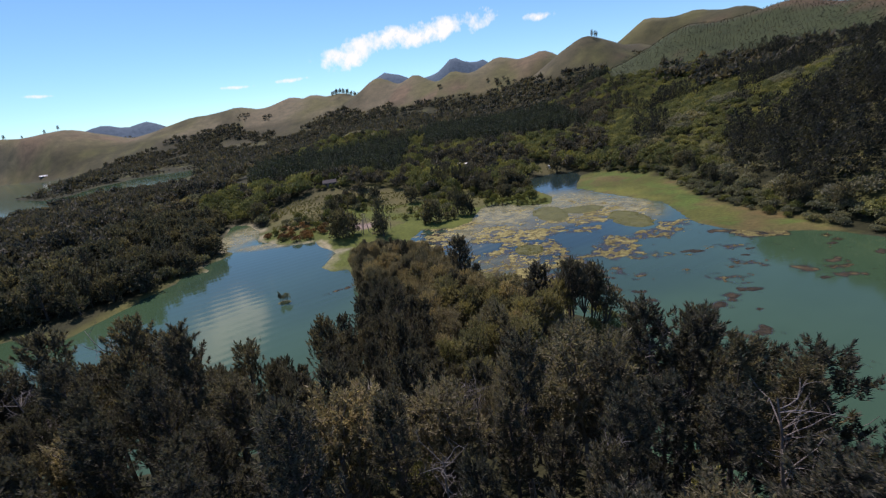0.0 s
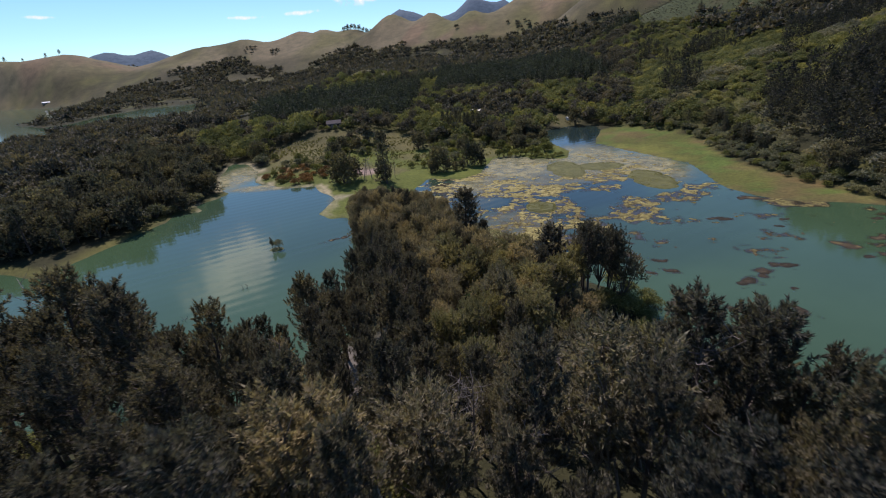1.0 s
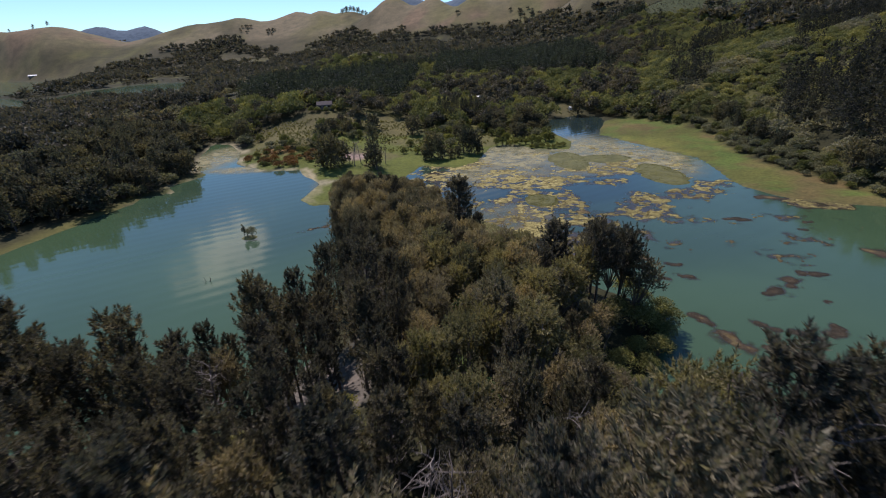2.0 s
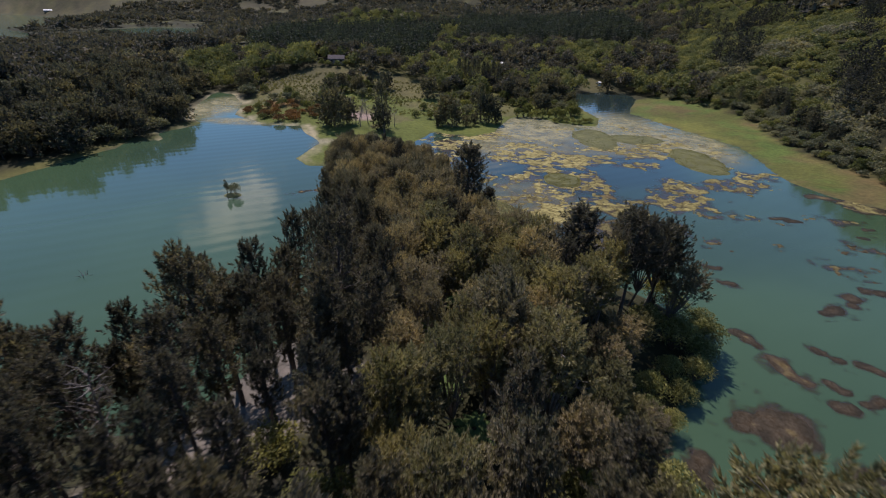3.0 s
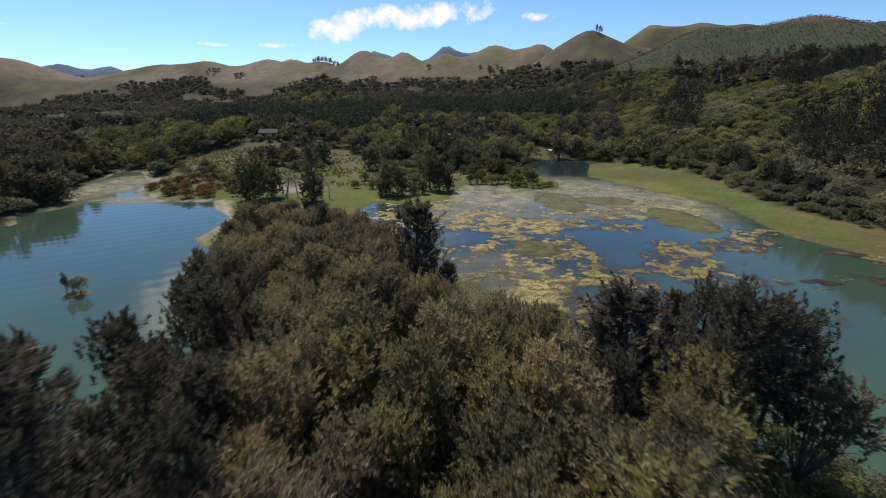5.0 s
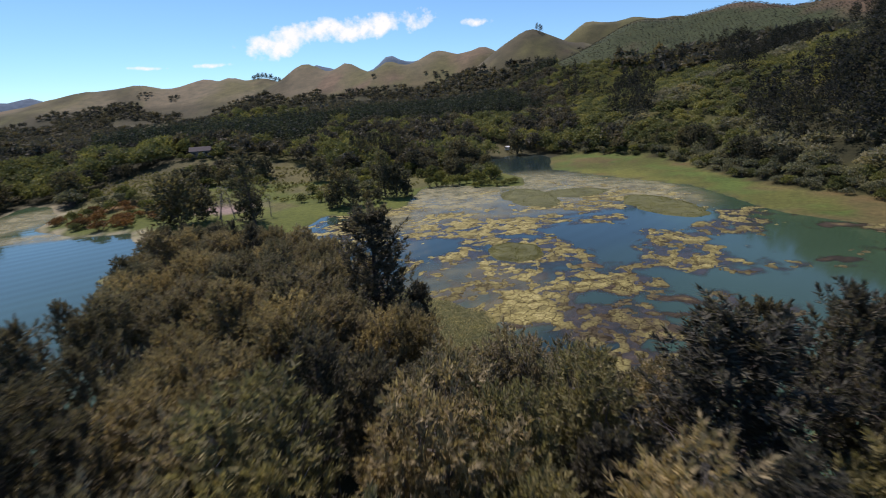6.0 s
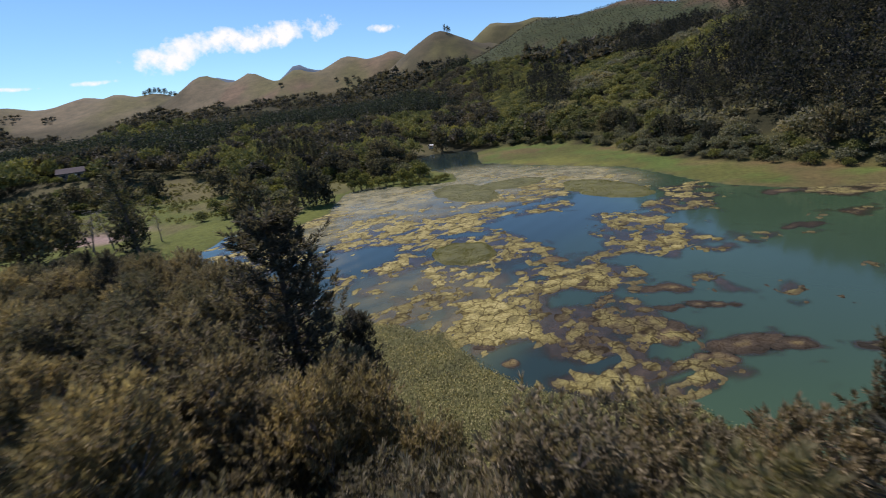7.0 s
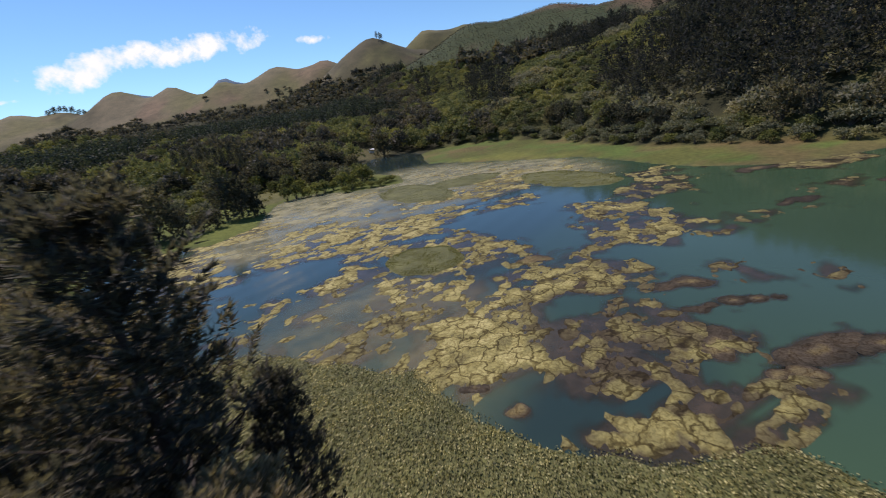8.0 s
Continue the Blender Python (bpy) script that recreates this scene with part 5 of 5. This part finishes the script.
M_MARSH = plain_material("marsh_carpet", (0.064, 0.070, 0.020), (0.122, 0.125, 0.036), 0.2, 0.9, 0.5)
reed_patch([(34, 202, 6.5, 8)], 801, 14000, 0.17, "small oval island of olive-brown reeds in the algae")
reed_patch([(59, 264, 10, 19), (78, 266, 13, 9)], 802, 16000, 0.2, "two-lobed green reed island in shallow water")
reed_patch([(95, 234, 9.5, 19)], 803, 14000, 0.2, "olive-green reed island near the far shore")

# broad-leaved water plants along the headland
LILY_EDGE = [(-6, 190), (5, 186), (14, 175), (19, 170.5), (20.5, 163), (22, 156), (25, 151.5), (30, 148.5), (35, 146), (38, 139), (35, 131), (22, 135), (11, 143), (7, 158), (1, 164), (-5, 180)]


def lily_field(x, y):
    return inside(x, y, LILY_EDGE) + 1.2 * fbm(x, y, 4, 3, 88)


def lily_bed():
    root = new("water_plant_bed")
    part("leaf_litter_mat", sheet("leaf_litter_mat", -10, 42, 128, 194, 0.6, lily_field, lambda x, y, f: np.clip(0.15 * f, -0.2, 0.10) + 0.03 * fbm(x, y, 1.2, 2, 89), M_MARSH), root)
    r = np.random.default_rng(90)
    n = 210000
    x, y = r.uniform(-10, 42, n), r.uniform(128, 194, n)
    f = lily_field(x, y)
    ok = f > r.uniform(-0.6, 0.5, n)
    x, y, f = x[ok], y[ok], f[ok]
    k = len(x)
    c = np.stack([x, y, 0.10 + 0.22 * r.uniform(size=k) * np.clip(f, 0.2, 1) + 0.08 * fbm(x, y, 3, 2, 91)], 1)
    nrm = unit(r.normal(size=(k, 3)) * 0.6 + np.array([0, 0, 1.0]))
    u = unit(np.cross(nrm, r.normal(size=(k, 3))))
    w = np.cross(nrm, u)
    s = r.uniform(0.06, 0.125, k)[:, None]
    v = np.stack([c - u * s, c + w * s * 0.72 - u * s * 0.1, c + u * s, c - w * s * 0.72 - u * s * 0.1], 1).reshape(-1, 3)
    part("floating_leaves", mesh_np("floating_leaves", v, np.arange(k * 4).reshape(-1, 4), M_LILY), root, "thousands of small olive leaves")
    tagged(root, "dense bed of broad-leaved water plants beside the headland", "water plants", kind="stuff")


lily_bed()


def scum():
    """A pale film on the shallow water."""
    m, nt, p, out = material("pale_scum")
    pos = nt.nodes.new("ShaderNodeNewGeometry").outputs["Position"]
    p.inputs["Roughness"].default_value, p.inputs["Specular IOR Level"].default_value = 0.8, 0.08
    nt.links.new(ramp_node(nt, noise_node(nt, 0.1, 5.0, 0.65, pos), [(0.3, (0.19, 0.19, 0.125)), (0.55, (0.28, 0.265, 0.155)), (0.75, (0.40, 0.36, 0.17))]), p.inputs["Base Color"])
    at = nt.nodes.new("ShaderNodeAttribute")
    at.attribute_name = "dry"
    streak = noise_node(nt, 0.16, 6.0, 0.7, pos)
    a = math_node(nt, "MULTIPLY", at.outputs["Fac"], math_node(nt, "MULTIPLY", math_node(nt, "SUBTRACT", streak, 0.24), 2.4, True), True)
    clear = nt.nodes.new("ShaderNodeBsdfTransparent")
    mx = nt.nodes.new("ShaderNodeMixShader")
    nt.links.new(a, mx.inputs[0])
    nt.links.new(clear.outputs[0], mx.inputs[1])
    nt.links.new(p.outputs[0], mx.inputs[2])
    nt.links.new(mx.outputs[0], out.inputs[0])
    zones = [(78, 285, 36, 50, 0.95), (30, 278, 34, 40, 1.0), (102, 262, 24, 40, 0.95), (45, 248, 60, 18, 0.55), (8, 246, 16, 22, 0.85), (-152, 300, 22, 46, 0.9), (-120, 268, 30, 9, 0.9), (-60, 238, 12, 20, 0.8), (18, 180, 22, 24, 0.4)]

    def cover_of(x, y):
        best = 0.0
        for cx, cy, wx, wy, amount in zones:
            best = np.maximum(best, amount * sstep(1.1 - np.hypot((x - cx) / wx, (y - cy) / wy), 0, 0.7))
        return best

    me = sheet("water_film", -185, 130, 150, 350, 2.0, lambda x, y: cover_of(x, y) - 0.02, lambda x, y, f: np.full(len(x), 0.012), m, lambda x, y, f: f)
    tagged(new("water_film", me), "pale film of scum on the shallow water", "scum", kind="stuff")


scum()

# ---- small things on land and shore ----


def islet():
    n, rings = 20, 5
    a = np.arange(n) * 2 * np.pi / n
    r = np.linspace(0.25, 1, rings)
    px, py = r[:, None] * np.cos(a)[None] * 3.4, r[:, None] * np.sin(a)[None] * 2.6
    pz = np.interp(r, [0, 0.6, 1], [0.5, 0.35, -0.4])[:, None] + 0.15 * fbm(px, py, 1.2, 2, 3)
    v = np.concatenate([[[0, 0, 0.5]], np.stack([px, py, pz], -1).reshape(-1, 3)])
    i = 1 + np.arange(rings - 1)[:, None] * n + np.arange(n)[None]
    j = 1 + np.arange(rings - 1)[:, None] * n + (np.arange(n)[None] + 1) % n
    me = mesh_np("islet", v, [np.stack([i, i + n, j + n, j], -1).reshape(-1, 4), np.stack([np.zeros(n, int), 1 + np.arange(n), 1 + (np.arange(n) + 1) % n], 1)], M_MARSH, True)
    ob = tagged(new("islet", me), "tiny round islet of earth and roots in the lagoon", "islet", kind="structure")
    ob.matrix_basis = pose(-74.5, 171, 0)
    for dx, dy, s, seed, wide in ((1.0, 0.2, 3.4, 41, 0.95), (-0.9, 0.6, 2.6, 42, 0.9), (-1.5, -0.3, 4.6, 43, 0.3)):
        w, c = bush_arrays(np.random.default_rng(seed), 3.4, 2.1, 7, 620, 0.36)
        b = tree_mould("islet_bush", w, c, M_GREY if seed != 43 else M_DARK, scale_to=1 / 3.4)
        b.matrix_basis = Matrix.Translation((-74.5 + dx, 171 + dy, 0.3)) @ Matrix.Diagonal((s * wide, s * wide, s, 1))
        tagged(b, "scruffy grey-brown bush growing on the islet" if seed != 43 else "narrow dark bush with a broken stem on the islet", "bush", "bushes of the islet")


islet()


def water_snag(x, y, seed):
    """A few dead sticks standing out of the lagoon."""
    r = np.random.default_rng(seed)
    lines = [limb(r, r.normal(size=3) * np.array([0.5, 0.3, 0]) + np.array([0, 0, -0.4]), r.normal(size=3) * 0.6 + np.array([0, 0, 0.8]), r.uniform(1.2, 2.6), 0.09, 0.02, 0.2, 4) for _ in range(7)]
    v, f = tubes(lines, 5)
    ob = new("water_snag", mesh_np("water_snag", v, f, M_BARK, True))
    ob.matrix_basis = pose(x, y, 0)
    tagged(ob, "dark dead branches sticking out of the lagoon water", "dead branch", "sticks in the lagoon")


water_snag(-83, 121, 21)
water_snag(-87, 100, 22)
water_snag(-73, 139, 23)


def box(bm, x0, x1, y0, y1, z0, z1):
    r = bmesh.ops.create_cube(bm, size=1.0)
    bmesh.ops.scale(bm, vec=(x1 - x0, y1 - y0, z1 - z0), verts=r["verts"])
    bmesh.ops.translate(bm, vec=((x0 + x1) / 2, (y0 + y1) / 2, (z0 + z1) / 2), verts=r["verts"])


def house(x, y, turn, long, deep, wall, label, roof_mat, wall_mat):
    """A small gabled house: walls, roof with eaves, windows, door."""
    root = new("house")
    bm = bmesh.new()
    box(bm, -long / 2, long / 2, -deep / 2, deep / 2, -1.5, wall)
    part("wall", bm_mesh("wall", bm, wall_mat), root)
    bm = bmesh.new()
    e, rise = 0.6, deep * 0.28
    rows = []
    for xx in (-long / 2 - e, long / 2 + e):
        rows.append([bm.verts.new((xx, s * (deep / 2 + e), wall - 0.15 + dz)) for s in (-1, 1) for dz in (0, 0.18)] + [bm.verts.new((xx, 0, wall + rise + dz)) for dz in (0, 0.18)])
    (a, b, c, d, f, g), (a2, b2, c2, d2, f2, g2) = rows
    for quad in ((a, a2, f2, f), (c, c2, f2, f), (b, b2, g2, g), (d, d2, g2, g), (a, a2, b2, b), (c, c2, d2, d), (a, b, g, f), (a2, b2, g2, f2), (c, d, g, f), (c2, d2, g2, f2)):
        bm.faces.new(quad)
    bmesh.ops.recalc_face_normals(bm, faces=bm.faces)
    part("roof", bm_mesh("roof", bm, roof_mat), root)
    for k in range(3):
        bm = bmesh.new()
        cx = (k - 1) * long * 0.3
        box(bm, cx - 0.8, cx + 0.8, -deep / 2 - 0.05, -deep / 2 + 0.02, 0.9, 2.1)
        part("window", bm_mesh("window", bm, M_PANE), root)
    bm = bmesh.new()
    box(bm, long * 0.15 - 0.45, long * 0.15 + 0.45, -deep / 2 - 0.06, -deep / 2 + 0.02, 0.0, 2.05)
    part("door", bm_mesh("door", bm, M_WHITE), root)
    z = float(ground(np.array([x]), np.array([y]))[0])
    root.matrix_basis = pose(x, y, z + 0.3, 0, 0, turn)
    tagged(root, label, "house")


house(-106, 393, 12, 11, 8, 2.8, "low grey-roofed house among trees on the rise", M_ROOF, M_WALL)
house(-196, 432, -20, 10, 7, 2.6, "small house with a reddish wall among trees", M_ROOF, M_WALL)
house(97, 430, 30, 2.6, 2.2, 1.8, "small white hut beside the pond", M_WHITE, M_WHITE)
house(14, 452, -35, 13, 6, 2.4, "pale-roofed shed among the bushes", M_WHITE, M_WALL)
house(-1400, 1548, 25, 28, 10, 4, "long white-roofed farm barn on the far lake shore", M_WHITE, M_WALL)
house(-640, 1330, 25, 20, 12, 5, "white farmhouse far off beneath the hills", M_WHITE, M_WHITE)

# trees that stand out on the far ridges
RIDGE = [tree_mould("ridge_tree", *lump_crown(np.random.default_rng(900 + k), 16, 5.5, 10, 90, 7, 3.0, 0.08, 0.8, 0.5, 0.4), M_DARK, scale_to=1 / 16) for k in range(2)]
for mould in RIDGE:
    tagged(mould, "single dark tree on the skyline of a grassy hill", "tree", "skyline trees")
ridge_at = [(370, 1141, 15, 0.6, 0), (378, 1144, 14, 0.6, 1), (384, 1150, 11, 0.7, 0)]
for k in range(16):
    ridge_at.append((-462 + 16 * (k % 8), 2020 + 26 * (k // 8) + 4 * math.sin(k), 17 + 3 * math.sin(2.2 * k), 0.95, k % 2))
for k in range(5):
    ridge_at.append((-1790 + 70 * k + 22 * math.sin(3 * k), 1775 + 12 * k, 14 + 3 * math.sin(2.2 * k), 0.9, k % 2))
plant(RIDGE, ridge_at, rng)

# ---- clouds, far beyond the hills ----


def cloud(name, az, el, wide, high, tilt, seed, dense=0.0, dist=4750, bright=1.0):
    m, nt, p, out = material(name)
    uv = nt.nodes.new("ShaderNodeTexCoord").outputs["Object"]
    n = noise_node(nt, 0.0046, 7.0, 0.62, uv)
    sep = nt.nodes.new("ShaderNodeSeparateXYZ")
    nt.links.new(uv, sep.inputs[0])
    ux = math_node(nt, "DIVIDE", sep.outputs[0], wide / 2)
    uy = math_node(nt, "DIVIDE", sep.outputs[1], high / 2)
    r2 = math_node(nt, "ADD", math_node(nt, "MULTIPLY", ux, ux), math_node(nt, "MULTIPLY", uy, uy))
    body = math_node(nt, "SUBTRACT", 0.95 + dense, math_node(nt, "MULTIPLY", r2, 0.9))
    a = math_node(nt, "MULTIPLY", math_node(nt, "SUBTRACT", math_node(nt, "ADD", math_node(nt, "MULTIPLY", body, 0.36), math_node(nt, "MULTIPLY", n, 1.5)), 0.98), 3.5, True)
    glow = nt.nodes.new("ShaderNodeEmission")
    glow.inputs[0].default_value, glow.inputs[1].default_value = (0.93, 1.0, 0.96, 1), bright
    clear = nt.nodes.new("ShaderNodeBsdfTransparent")
    mx = nt.nodes.new("ShaderNodeMixShader")
    nt.links.new(a, mx.inputs[0])
    nt.links.new(clear.outputs[0], mx.inputs[1])
    nt.links.new(glow.outputs[0], mx.inputs[2])
    nt.links.new(mx.outputs[0], out.inputs[0])
    v = np.array([[-wide, -high, 0], [wide, -high, 0], [wide, high, 0], [-wide, high, 0]]) * 0.62
    ob = new("cloud", mesh_np("cloud", v, np.array([[0, 1, 2, 3]]), m))
    a_, e_ = radians(az), radians(el)
    eye = Vector((3, 70, 45))
    at = eye + Vector((math.sin(a_) * math.cos(e_), math.cos(a_) * math.cos(e_), math.sin(e_))) * dist
    ob.matrix_basis = look(at, at + (at - eye), tilt) @ pose(0, 0, 0)
    ob.visible_shadow = False
    tagged(ob, "white fair-weather cloud low over the far hills", "cloud", "clouds over the hills", kind="structure")


cloud("cloud_white", -2.6, 9.0, 1900, 235, 6, 1, 0.4)
cloud("cloud_white", -10.4, 7.7, 660, 300, 22, 5, 0.35)
cloud("cloud_white", 12.3, 9.0, 360, 90, 3, 2, 0.3)
cloud("cloud_white", -17.5, 5.6, 420, 50, 4, 3, 0.3)
cloud("cloud_white", -23.5, 5.4, 380, 40, 0, 4, 0.3)
cloud("cloud_white", -41, 6.0, 260, 34, 0, 6, 0.3)
cloud("cloud_white", 2.5, 16.5, 600, 150, 0, 7, 0.3)
cloud("cloud_white", -31.5, 21.0, 1000, 620, -20, 8, 0.6, 4750, 1.45)
